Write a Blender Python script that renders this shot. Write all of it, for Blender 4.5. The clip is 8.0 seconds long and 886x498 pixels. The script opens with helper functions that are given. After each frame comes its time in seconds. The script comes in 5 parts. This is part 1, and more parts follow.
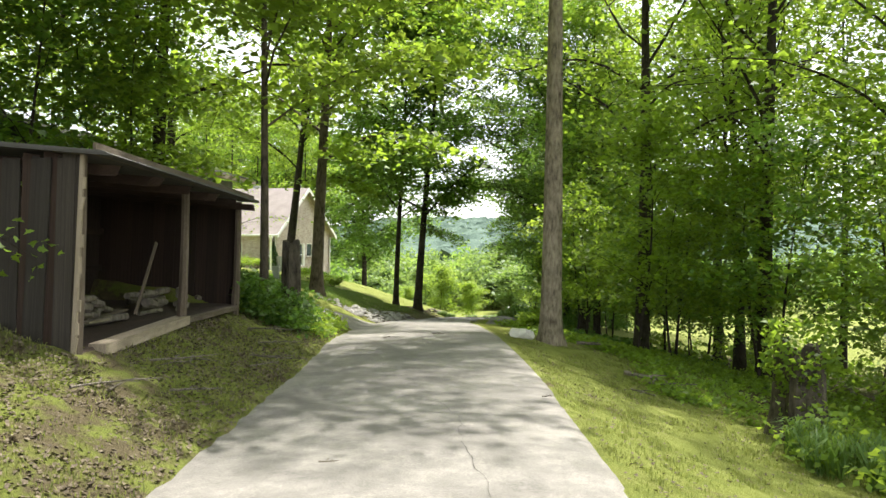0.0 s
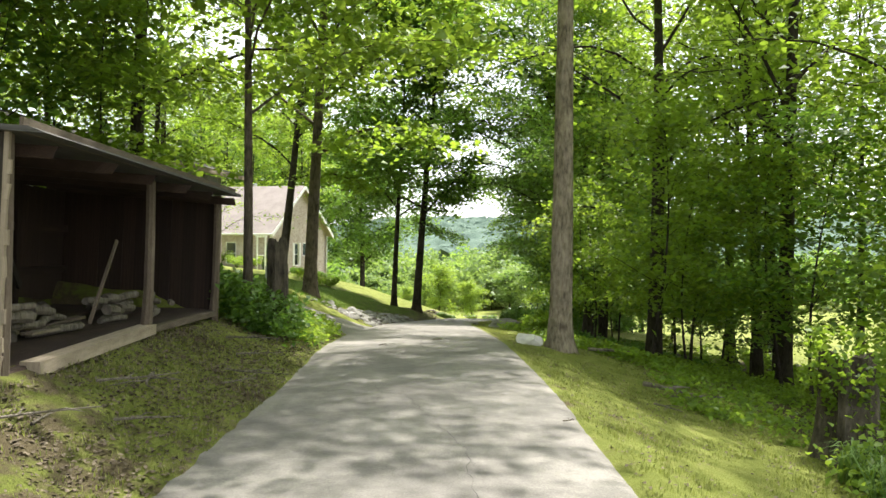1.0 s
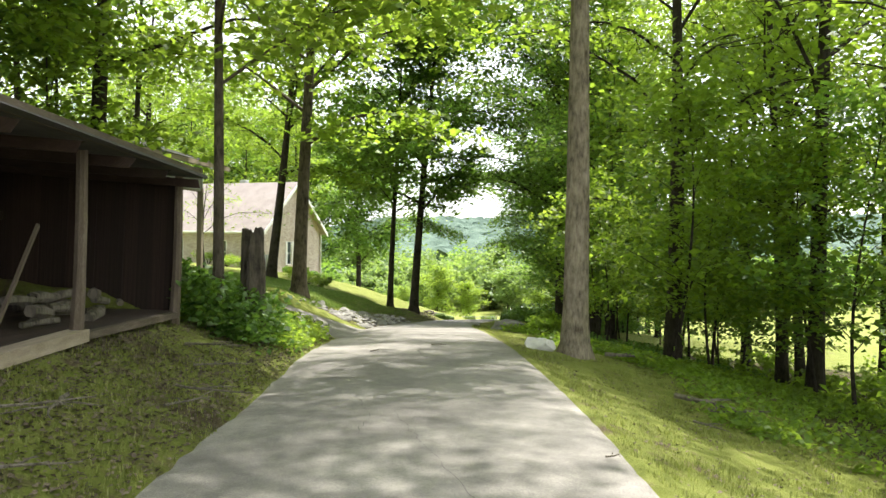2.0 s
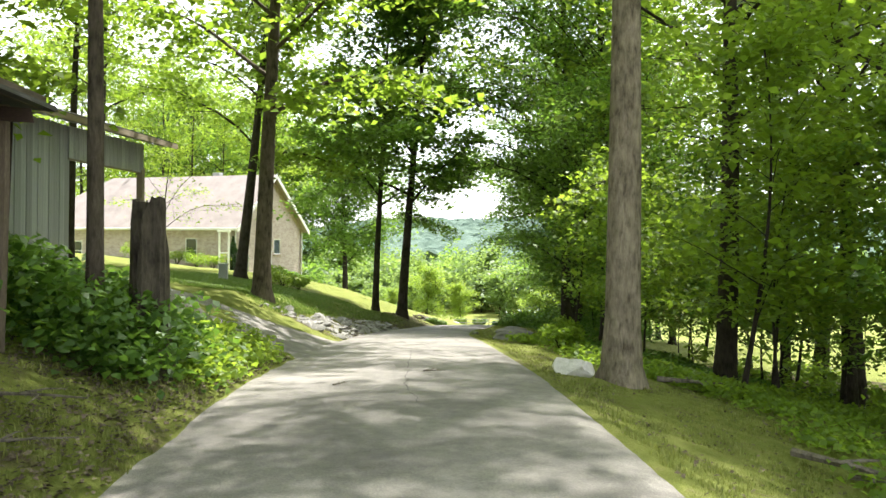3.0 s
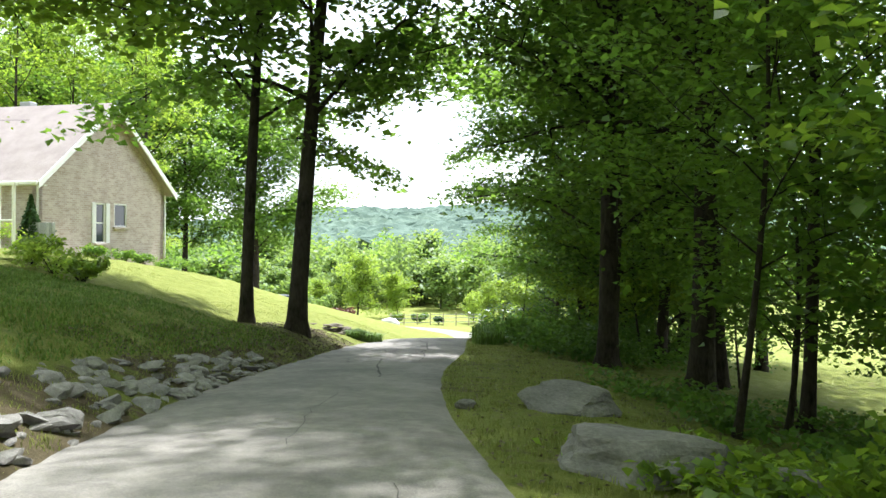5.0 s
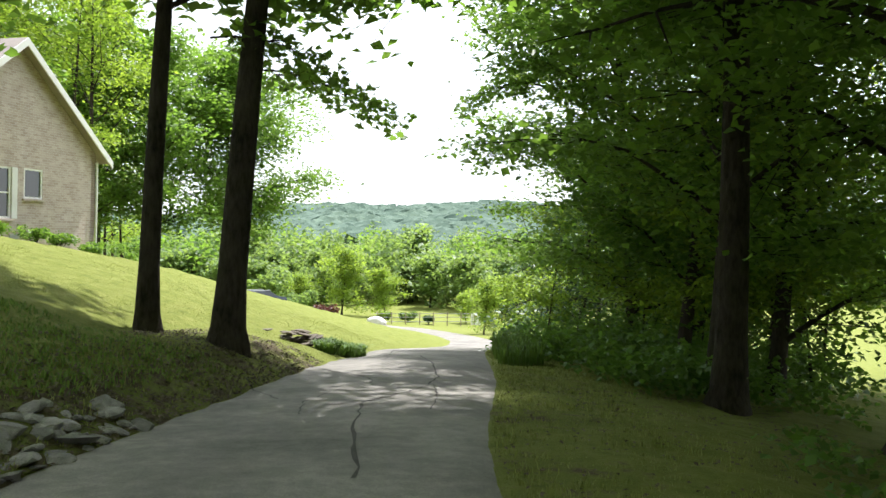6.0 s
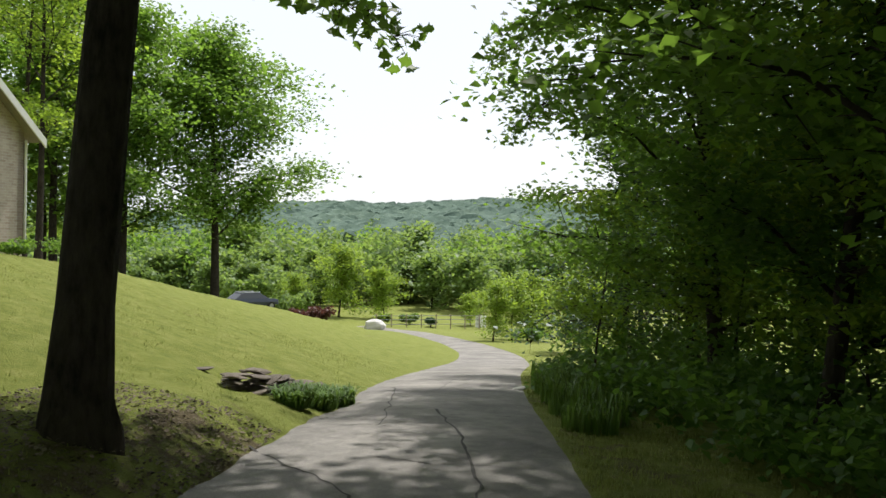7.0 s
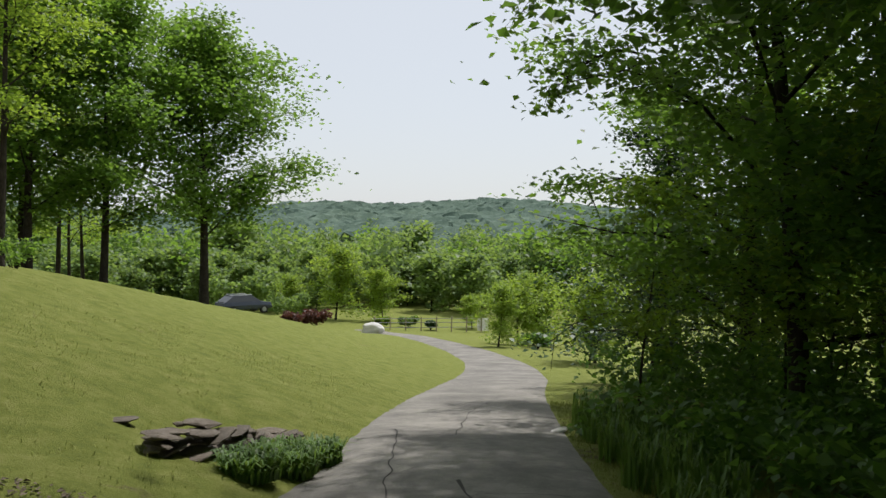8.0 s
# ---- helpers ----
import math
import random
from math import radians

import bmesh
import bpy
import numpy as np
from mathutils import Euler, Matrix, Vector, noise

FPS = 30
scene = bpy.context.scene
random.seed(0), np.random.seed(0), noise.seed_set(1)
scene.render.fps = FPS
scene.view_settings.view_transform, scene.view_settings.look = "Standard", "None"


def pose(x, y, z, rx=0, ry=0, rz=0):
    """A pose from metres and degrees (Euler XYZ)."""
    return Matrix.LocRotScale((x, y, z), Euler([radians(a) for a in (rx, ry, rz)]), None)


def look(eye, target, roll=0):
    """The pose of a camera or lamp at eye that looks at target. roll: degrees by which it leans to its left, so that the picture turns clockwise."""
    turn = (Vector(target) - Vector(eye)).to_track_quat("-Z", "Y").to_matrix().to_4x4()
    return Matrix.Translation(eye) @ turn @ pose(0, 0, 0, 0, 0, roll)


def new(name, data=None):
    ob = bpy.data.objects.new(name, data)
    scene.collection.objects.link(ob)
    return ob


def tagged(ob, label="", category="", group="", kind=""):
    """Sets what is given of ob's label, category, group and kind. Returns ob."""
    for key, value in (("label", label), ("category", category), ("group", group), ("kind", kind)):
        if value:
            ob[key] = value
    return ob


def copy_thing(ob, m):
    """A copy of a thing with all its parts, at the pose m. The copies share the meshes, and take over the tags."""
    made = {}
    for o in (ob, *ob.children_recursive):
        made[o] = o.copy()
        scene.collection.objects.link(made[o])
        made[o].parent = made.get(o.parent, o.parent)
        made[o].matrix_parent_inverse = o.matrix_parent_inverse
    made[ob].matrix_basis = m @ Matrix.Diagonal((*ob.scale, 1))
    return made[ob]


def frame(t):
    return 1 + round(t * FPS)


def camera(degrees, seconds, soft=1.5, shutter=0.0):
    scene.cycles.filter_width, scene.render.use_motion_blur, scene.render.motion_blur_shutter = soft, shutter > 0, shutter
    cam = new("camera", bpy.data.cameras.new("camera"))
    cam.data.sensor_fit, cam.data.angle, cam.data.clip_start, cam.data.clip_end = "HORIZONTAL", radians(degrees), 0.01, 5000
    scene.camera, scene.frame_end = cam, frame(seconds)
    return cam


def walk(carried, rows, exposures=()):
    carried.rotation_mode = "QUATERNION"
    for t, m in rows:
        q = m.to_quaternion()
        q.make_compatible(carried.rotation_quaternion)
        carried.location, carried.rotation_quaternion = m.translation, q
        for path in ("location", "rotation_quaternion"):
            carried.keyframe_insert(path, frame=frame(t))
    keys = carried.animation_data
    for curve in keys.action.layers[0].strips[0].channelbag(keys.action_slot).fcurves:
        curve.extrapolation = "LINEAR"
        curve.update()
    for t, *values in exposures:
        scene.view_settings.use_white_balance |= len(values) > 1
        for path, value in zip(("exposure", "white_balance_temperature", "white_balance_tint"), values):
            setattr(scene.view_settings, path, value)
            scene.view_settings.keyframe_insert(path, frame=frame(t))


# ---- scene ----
cam = camera(58.4, 8.0)
PATH = [
    (0, (-0.528, 0.071, 1.6), (-0.428, 2.068, 1.592), 0.7),
    (0.5, (-0.523, 0.689, 1.595), (-0.421, 2.686, 1.586), 0.7),
    (1, (-0.507, 1.401, 1.584), (-0.404, 3.399, 1.575), 0.7),
    (1.5, (-0.486, 2.151, 1.557), (-0.38, 4.148, 1.548), 0.7),
    (3, (-0.333, 7.262, 1.234), (-0.197, 9.258, 1.231), 0.6),
    (3.5, (-0.149, 10.61, 1.234), (0.023, 12.603, 1.23), 0.7),
    (4, (0.151, 14.586, 1.136), (0.361, 16.575, 1.121), 0.3),
    (4.5, (0.452, 18.925, 0.832), (0.709, 20.908, 0.813), 0.3),
    (5, (0.782, 22.895, 0.409), (1.083, 24.872, 0.384), 0.6),
    (6.5, (1.565, 32.259, -0.182), (1.902, 34.23, -0.213), 1.6),
    (7, (1.837, 34.689, -0.195), (2.171, 36.661, -0.229), 1.4),
    (7.5, (2.027, 36.504, -0.238), (2.362, 38.475, -0.271), 1.2),
    (8, (2.131, 37.776, -0.268), (2.469, 39.747, -0.301), 1.3),
]

walk(cam, [(t, look(eye, target, roll)) for t, eye, target, roll in PATH],
     exposures=[(0.0, 1.22, 6450, 10), (1.7, 1.35, 6450, 10), (3.0, 1.5, 6350, 10), (3.6, 1.22, 6100, 10), (4.1, 1.0, 5900, 10), (4.6, 1.18, 5900, 10),
                (5.2, 1.45, 5950, 10), (6.4, 0.66, 6250, 10), (7.2, 0.0, 6300, 10), (8.0, -0.32, 6250, 10)])

# ---------------------------------------------------------------- sky and sun
SUN_TO = Vector((0.52, 0.80, 1.75)).normalized()
world = bpy.data.worlds.new("sky")
scene.world = world
world.use_nodes = True
wn = world.node_tree.nodes
sky = wn.new("ShaderNodeTexSky")
sky.sky_type = "NISHITA"
sky.sun_disc = False
sky.sun_elevation = math.asin(SUN_TO.z)
sky.sun_rotation = math.atan2(SUN_TO.x, SUN_TO.y)
sky.air_density, sky.dust_density, sky.ozone_density = 1.0, 2.0, 1.0
# a thin, even veil of bright cloud over the blue
veil = wn.new("ShaderNodeMix")
veil.data_type, veil.inputs[0].default_value = "RGBA", 0.72
veil.inputs[7].default_value = (8.0, 8.1, 8.1, 1)
wn["Background"].inputs["Strength"].default_value = 0.13
world.node_tree.links.new(sky.outputs["Color"], veil.inputs[6])
world.node_tree.links.new(veil.outputs[2], wn["Background"].inputs["Color"])
sun = new("sun", bpy.data.lights.new("sun", "SUN"))
sun.data.energy, sun.data.angle, sun.data.color = 5.0, radians(1.2), (1.0, 0.95, 0.87)
sun.matrix_world = look(SUN_TO * 60, (0, 0, 0))


# ---------------------------------------------------------------- materials
def mat(name):
    m = bpy.data.materials.new(name)
    m.use_nodes = True
    nt = m.node_tree
    return m, nt, nt.nodes["Principled BSDF"], nt.nodes["Material Output"]


def node(nt, kind, **inputs):
    n = nt.nodes.new(kind)
    for k, v in inputs.items():
        n.inputs[k.replace("_", " ")].default_value = v
    return n


def ramp(nt, fac, stops):
    r = nt.nodes.new("ShaderNodeValToRGB")
    els = r.color_ramp.elements
    while len(els) < len(stops):
        els.new(0.5)
    for e, (p, c) in zip(els, stops):
        e.position, e.color = p, (*c, 1)
    nt.links.new(fac, r.inputs[0])
    return r.outputs[0]


def coords(nt, scale=(1, 1, 1), generated=False):
    tc = nt.nodes.new("ShaderNodeTexCoord")
    mp = node(nt, "ShaderNodeMapping", Scale=scale)
    nt.links.new(tc.outputs["Object"], mp.inputs["Vector"])
    return mp.outputs["Vector"]


def noise_tex(nt, vec, scale, detail=6.0, rough=0.6):
    n = node(nt, "ShaderNodeTexNoise", Scale=scale, Detail=detail, Roughness=rough)
    nt.links.new(vec, n.inputs["Vector"])
    return n.outputs[0]


def mix(nt, fac, a, b, blend="MIX"):
    m = nt.nodes.new("ShaderNodeMix")
    m.data_type, m.blend_type = "RGBA", blend
    for sock, v in ((m.inputs[0], fac), (m.inputs[6], a), (m.inputs[7], b)):
        if isinstance(v, (int, float)):
            sock.default_value = v
        elif isinstance(v, tuple):
            sock.default_value = (*v, 1)
        else:
            nt.links.new(v, sock)
    return m.outputs[2]


def bump(nt, bsdf, height, strength=0.5, dist=0.02):
    b = node(nt, "ShaderNodeBump", Strength=strength, Distance=dist)
    nt.links.new(height, b.inputs["Height"])
    nt.links.new(b.outputs[0], bsdf.inputs["Normal"])


def surface(name, stops, scale=3.0, fine=40.0, rough=0.85, stretch=(1, 1, 1), bump_s=0.5, bump_d=0.02, vary=0.0, metal=0.0):
    """A weathered surface: large stains, fine grain, relief, and a little variation from piece to piece."""
    m, nt, b, out = mat(name)
    v = coords(nt, stretch)
    big, small = noise_tex(nt, v, scale), noise_tex(nt, v, fine, 4.0, 0.7)
    f = mix(nt, 0.45, big, small)
    col = ramp(nt, f, stops)
    if vary:
        oi = nt.nodes.new("ShaderNodeObjectInfo")
        hv = node(nt, "ShaderNodeHueSaturation")
        mr = node(nt, "ShaderNodeMapRange", To_Min=1 - vary, To_Max=1 + vary)
        nt.links.new(oi.outputs["Random"], mr.inputs[0])
        nt.links.new(mr.outputs[0], hv.inputs["Value"])
        nt.links.new(col, hv.inputs["Color"])
        col = hv.outputs[0]
    nt.links.new(col, b.inputs["Base Color"])
    b.inputs["Roughness"].default_value, b.inputs["Metallic"].default_value = rough, metal
    bump(nt, b, f, bump_s, bump_d)
    return m


def leaf_mat(name, dark, light, through_col, share=0.45):
    m, nt, b, out = mat(name)
    geo = nt.nodes.new("ShaderNodeNewGeometry")
    col = ramp(nt, geo.outputs["Random Per Island"], [(0.0, dark), (1.0, light)])
    nt.links.new(col, b.inputs["Base Color"])
    b.inputs["Roughness"].default_value = 0.5
    b.inputs["Specular IOR Level"].default_value = 0.35
    tr = node(nt, "ShaderNodeBsdfTranslucent")
    tcol = mix(nt, geo.outputs["Random Per Island"], tuple(0.6 * c for c in through_col), through_col)
    nt.links.new(tcol, tr.inputs["Color"])
    ms = nt.nodes.new("ShaderNodeMixShader")
    ms.inputs[0].default_value = share
    nt.links.new(b.outputs[0], ms.inputs[1])
    nt.links.new(tr.outputs[0], ms.inputs[2])
    nt.links.new(ms.outputs[0], out.inputs["Surface"])
    return m


LEAF = leaf_mat("maple_leaf", (0.072, 0.128, 0.02), (0.128, 0.205, 0.03), (0.40, 0.58, 0.05), 0.52)
LEAF_B = leaf_mat("oak_leaf", (0.054, 0.112, 0.022), (0.102, 0.185, 0.036), (0.29, 0.49, 0.055), 0.5)
LEAF_LIME = leaf_mat("young_leaf", (0.11, 0.19, 0.025), (0.18, 0.275, 0.04), (0.46, 0.62, 0.06), 0.52)
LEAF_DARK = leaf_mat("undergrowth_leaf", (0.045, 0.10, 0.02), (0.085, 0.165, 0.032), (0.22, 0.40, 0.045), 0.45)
# far foliage: the valley's haze is put in as a paler base colour
LEAF_FAR = leaf_mat("hazy_far_leaf", (0.085, 0.155, 0.05), (0.16, 0.245, 0.075), (0.34, 0.48, 0.09), 0.5)
LEAF_RED = leaf_mat("red_leaf", (0.07, 0.03, 0.025), (0.13, 0.06, 0.04), (0.2, 0.07, 0.05), 0.3)
CEDAR = leaf_mat("cedar_leaf", (0.03, 0.075, 0.02), (0.05, 0.11, 0.03), (0.06, 0.12, 0.03), 0.2)
GRASS = leaf_mat("grass_blade", (0.13, 0.163, 0.035), (0.29, 0.285, 0.105), (0.32, 0.37, 0.08), 0.45)
LITTER = surface("dead_leaf", [(0.3, (0.035, 0.026, 0.016)), (0.5, (0.10, 0.077, 0.048)), (0.7, (0.27, 0.225, 0.16))], 6, 60, 0.9)


def bark_mat(name, dark, light):
    m, nt, b, out = mat(name)
    v = coords(nt, (8, 8, 2.3))
    ridges = noise_tex(nt, v, 2.2, 8.0, 0.65)
    broad = noise_tex(nt, coords(nt), 2.6, 5.0)
    f = mix(nt, 0.45, ridges, broad)
    nt.links.new(ramp(nt, f, [(0.36, dark), (0.5, tuple((p + q) / 2 for p, q in zip(dark, light))), (0.68, light)]), b.inputs["Base Color"])
    b.inputs["Roughness"].default_value = 0.95
    b.inputs["Specular IOR Level"].default_value = 0.15
    bump(nt, b, ridges, 1.0, 0.06)
    return m


BARK = bark_mat("grey_bark", (0.07, 0.055, 0.04), (0.40, 0.34, 0.26))
BARK_MID = bark_mat("brown_bark", (0.03, 0.024, 0.018), (0.17, 0.14, 0.105))
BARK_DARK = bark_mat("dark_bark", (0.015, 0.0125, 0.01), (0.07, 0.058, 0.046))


def ground_mat():
    m, nt, b, out = mat("lawn_and_litter")
    v = coords(nt)
    blades = noise_tex(nt, v, 38, 6, 0.85)
    patch = noise_tex(nt, v, 0.55, 5, 0.6)
    mid = noise_tex(nt, v, 3.5, 5, 0.65)
    grass = ramp(nt, mix(nt, 0.5, blades, mid), [(0.3, (0.088, 0.108, 0.024)), (0.5, (0.17, 0.195, 0.044)), (0.72, (0.295, 0.285, 0.105))])
    soil = ramp(nt, mix(nt, 0.6, mid, blades), [(0.3, (0.04, 0.032, 0.018)), (0.5, (0.088, 0.072, 0.04)), (0.7, (0.17, 0.14, 0.085))])
    at = nt.nodes.new("ShaderNodeAttribute")
    at.attribute_name = "bare"
    add = nt.nodes.new("ShaderNodeMath")
    add.operation = "ADD"
    sub = nt.nodes.new("ShaderNodeMath")
    sub.operation, sub.inputs[1].default_value = "SUBTRACT", 0.5
    nt.links.new(mix(nt, 0.5, patch, mid), sub.inputs[0])
    nt.links.new(at.outputs["Fac"], add.inputs[0])
    mul = nt.nodes.new("ShaderNodeMath")
    mul.operation, mul.inputs[1].default_value = "MULTIPLY", 2.6
    nt.links.new(sub.outputs[0], mul.inputs[0])
    nt.links.new(mul.outputs[0], add.inputs[1])
    k = ramp(nt, add.outputs[0], [(0.38, (0, 0, 0)), (0.62, (1, 1, 1))])
    nt.links.new(mix(nt, k, grass, soil), b.inputs["Base Color"])
    b.inputs["Roughness"].default_value = 0.95
    b.inputs["Specular IOR Level"].default_value = 0.1
    bump(nt, b, mix(nt, 0.5, blades, mid), 0.9, 0.06)
    return m


def asphalt_mat():
    m, nt, b, out = mat("old_asphalt")
    v = coords(nt)
    grit = noise_tex(nt, v, 75, 6, 0.85)
    stain = noise_tex(nt, v, 0.8, 5, 0.6)
    mid = noise_tex(nt, v, 7, 5, 0.6)
    f = mix(nt, 0.5, mix(nt, 0.35, stain, mid), grit)
    nt.links.new(ramp(nt, f, [(0.38, (0.1, 0.094, 0.087)), (0.5, (0.2, 0.187, 0.171)), (0.62, (0.35, 0.325, 0.295))]), b.inputs["Base Color"])
    b.inputs["Roughness"].default_value = 0.9
    b.inputs["Specular IOR Level"].default_value = 0.25
    bump(nt, b, mix(nt, 0.5, grit, mid), 0.5, 0.012)
    return m


GROUND, ASPHALT = ground_mat(), asphalt_mat()
BOARD = surface("old_barn_board", [(0.3, (0.010, 0.006, 0.0045)), (0.5, (0.026, 0.014, 0.009)), (0.7, (0.062, 0.038, 0.026))], 2, 26, 0.9, (5, 5, 0.5), 0.8, 0.012, 0.32)
BOARD_WORN = surface("worn_barn_board", [(0.3, (0.012, 0.0095, 0.0075)), (0.5, (0.032, 0.026, 0.02)), (0.7, (0.08, 0.066, 0.052))], 2, 26, 0.9, (5, 5, 0.5), 0.9, 0.014, 0.35)
BOARD_GREY = surface("silvered_board", [(0.3, (0.16, 0.16, 0.165)), (0.5, (0.32, 0.325, 0.33)), (0.7, (0.46, 0.465, 0.47))], 2, 26, 0.9, (5, 5, 0.5), 0.6, 0.01, 0.18)
PALE_WOOD = surface("pale_weathered_wood", [(0.3, (0.14, 0.11, 0.08)), (0.5, (0.27, 0.22, 0.16)), (0.7, (0.40, 0.34, 0.26))], 2, 30, 0.9, (4, 4, 0.6), 0.6, 0.01, 0.15)
POST_WOOD = surface("weathered_post", [(0.3, (0.05, 0.036, 0.025)), (0.5, (0.105, 0.08, 0.057)), (0.7, (0.19, 0.155, 0.115))], 2, 30, 0.9, (4, 4, 0.6), 0.7, 0.012, 0.15)
ROOFING = surface("dark_roofing", [(0.3, (0.03, 0.028, 0.026)), (0.6, (0.09, 0.085, 0.08))], 2, 30, 0.9)
SHINGLE = surface("taupe_shingle", [(0.3, (0.19, 0.16, 0.15)), (0.5, (0.265, 0.225, 0.21)), (0.7, (0.34, 0.295, 0.275))], 1.5, 30, 0.92, (1, 1, 1), 0.4, 0.01, 0.12)
STONE = surface("grey_fieldstone", [(0.3, (0.085, 0.08, 0.072)), (0.5, (0.21, 0.2, 0.185)), (0.7, (0.38, 0.36, 0.335))], 3, 40, 0.9, (1, 1, 1), 0.7, 0.03, 0.25)
WHITE_STONE = surface("pale_limestone", [(0.28, (0.40, 0.39, 0.36)), (0.55, (0.62, 0.60, 0.57)), (0.75, (0.75, 0.73, 0.70))], 4, 40, 0.9)
BROWN_STONE = surface("brown_flagstone", [(0.28, (0.06, 0.048, 0.038)), (0.5, (0.135, 0.11, 0.088)), (0.72, (0.24, 0.21, 0.175))], 3, 40, 0.9, (1, 1, 1), 0.7, 0.03, 0.3)
STUMP_WOOD = bark_mat("rotten_wood", (0.022, 0.019, 0.015), (0.15, 0.128, 0.098))
LOG_WOOD = bark_mat("firewood", (0.06, 0.052, 0.042), (0.28, 0.245, 0.20))
WHITE = surface("white_paint", [(0.3, (0.68, 0.67, 0.64)), (0.6, (0.80, 0.79, 0.77))], 2, 20, 0.5, (1, 1, 1), 0.1, 0.003)
MORTAR = surface("pale_mortar", [(0.3, (0.42, 0.38, 0.34)), (0.6, (0.55, 0.50, 0.46))], 2, 40, 0.95)
BRICK = surface("pale_pink_brick", [(0.25, (0.34, 0.255, 0.215)), (0.5, (0.47, 0.375, 0.325)), (0.75, (0.58, 0.49, 0.44))], 5, 50, 0.92, (1, 1, 1), 0.4, 0.006, 0.16)
GREY_METAL = surface("grey_metal", [(0.3, (0.22, 0.23, 0.23)), (0.6, (0.33, 0.34, 0.34))], 3, 30, 0.5, (1, 1, 1), 0.1, 0.002)
TAR = surface("crack_filling", [(0.3, (0.02, 0.019, 0.018)), (0.6, (0.06, 0.055, 0.05))], 5, 40, 0.95)
SOIL = surface("dark_mulch", [(0.3, (0.04, 0.028, 0.02)), (0.6, (0.12, 0.09, 0.065))], 5, 40, 0.95, (1, 1, 1), 0.8, 0.03)


def glass_mat():
    m, nt, b, out = mat("window_glass")
    b.inputs["Base Color"].default_value = (0.03, 0.035, 0.04, 1)
    b.inputs["Roughness"].default_value = 0.04
    b.inputs["Specular IOR Level"].default_value = 0.8
    return m


GLASS = glass_mat()


# ---------------------------------------------------------------- mesh helpers
def part(name, bm, material, parent=None, label=""):
    """Links a bmesh as one mesh object, under a thing if one is given."""
    me = bpy.data.meshes.new(name)
    bm.to_mesh(me)
    bm.free()
    me.materials.append(material)
    ob = new(name, me)
    if parent:
        ob.parent = parent
    return tagged(ob, label)


def raw(name, verts, faces, material, parent=None, smooth=False):
    me = bpy.data.meshes.new(name)
    me.from_pydata([tuple(v) for v in verts], [], faces)
    me.materials.append(material)
    if smooth:
        me.polygons.foreach_set("use_smooth", np.ones(len(me.polygons), dtype=bool))
    ob = new(name, me)
    if parent:
        ob.parent = parent
    return ob


def box_bm(sx, sy, sz, at=(0, 0, 0), bev=0.0, m=None):
    bm = bmesh.new()
    bmesh.ops.create_cube(bm, size=1, matrix=Matrix.Translation(at) @ Matrix.Diagonal((sx, sy, sz, 1)))
    if bev:
        bmesh.ops.bevel(bm, geom=bm.edges[:], offset=bev, segments=1, affect="EDGES")
    if m:
        bm.transform(m)
    return bm


def empty(name, m):
    ob = new(name)
    ob.matrix_basis = m
    return ob


def interp(x, xs, ys):
    return float(np.interp(x, xs, ys))


# ---------------------------------------------------------------- the lie of the land
ROAD_Y = [-40, 0, 4, 9, 15.3, 20, 26.2, 29, 39, 42, 44.8, 46.3, 50, 55, 63, 75, 90, 114, 160]
ROAD_Z = [.3, 0, -.06, -.12, -.22, -.5, -.97, -1.21, -2.0, -2.2, -2.45, -2.58, -3.05, -3.75, -4.8, -6.0, -7.5, -9.8, -11]
CX_Y = [-40, 5.1, 8.3, 12, 15, 18, 21, 25, 30, 33, 36, 37.5, 40, 42, 44, 46, 48, 53, 56, 60, 65, 70, 80, 92, 105, 112, 118, 125, 140]
CX_X = [-2.6, -.56, -.38, -.22, -.2, -.1, 0, .24, .47, .8, 1.35, 1.75, 2.4, 2.85, 3.29, 3.75, 4.22, 5.5, 6.4, 7.7, 9.05, 9.95, 10.9, 11.4, 11.3, 10.5, 8, 4, -16]
HALF_Y = [-40, 5, 15, 22, 30, 36, 40, 46, 60, 70, 140]
HALF_W = [1.6, 1.62, 1.7, 1.68, 1.55, 1.48, 1.52, 1.33, 1.48, 1.25, 1.15]
BANK_Y = [-10, 8, 14, 17.5, 20, 26, 31, 39, 43, 55, 65, 80, 100, 140]
BANKS = {-2.5: [.9, 1.08, 1.05, .8, .7, 1.15, 1.1, 1.05, .82, .8, .6, .4, .2, 0], -8: [1.5, 1.6, 1.6, 1.5, 1.5, 1.9, 2.0, 2.2, 2.3, 2.6, 2.1, 1.5, .8, 0],
         -20: [2.2, 2.3, 2.4, 2.4, 2.4, 2.6, 2.7, 3.0, 3.3, 4.2, 4.0, 4.0, 2.5, 0], 2: [-.6, -.65, -.7, -.3, -.3, -.2, -.1, -.15, -.1, -.05, 0, 0, 0, 0],
         8: [-1.8, -1.8, -1.9, -1.6, -1.6, -1.5, -1.4, -1.0, -.8, -.5, -.5, -.5, -.4, 0], 20: [-3.4, -3.4, -3.4, -3.2, -3.1, -2.9, -2.6, -1.8, -1.5, -1.2, -1, -1, -.8, 0]}


def smooth_table(ys, vs, step=0.5, width=3.0):
    """The table as an evenly stepped, rounded curve."""
    g = np.arange(-60, 200, step)
    v = np.interp(g, ys, vs)
    k = np.hanning(int(2 * width / step) | 1)
    pad = len(k) // 2
    return g, np.convolve(np.pad(v, pad, mode="edge"), k / k.sum(), mode="valid")


T_Z, T_X = smooth_table(ROAD_Y, ROAD_Z), smooth_table(CX_Y, CX_X)
T_B = {d: smooth_table(BANK_Y, v) for d, v in BANKS.items()}


def road_x(y):
    return np.interp(y, *T_X)


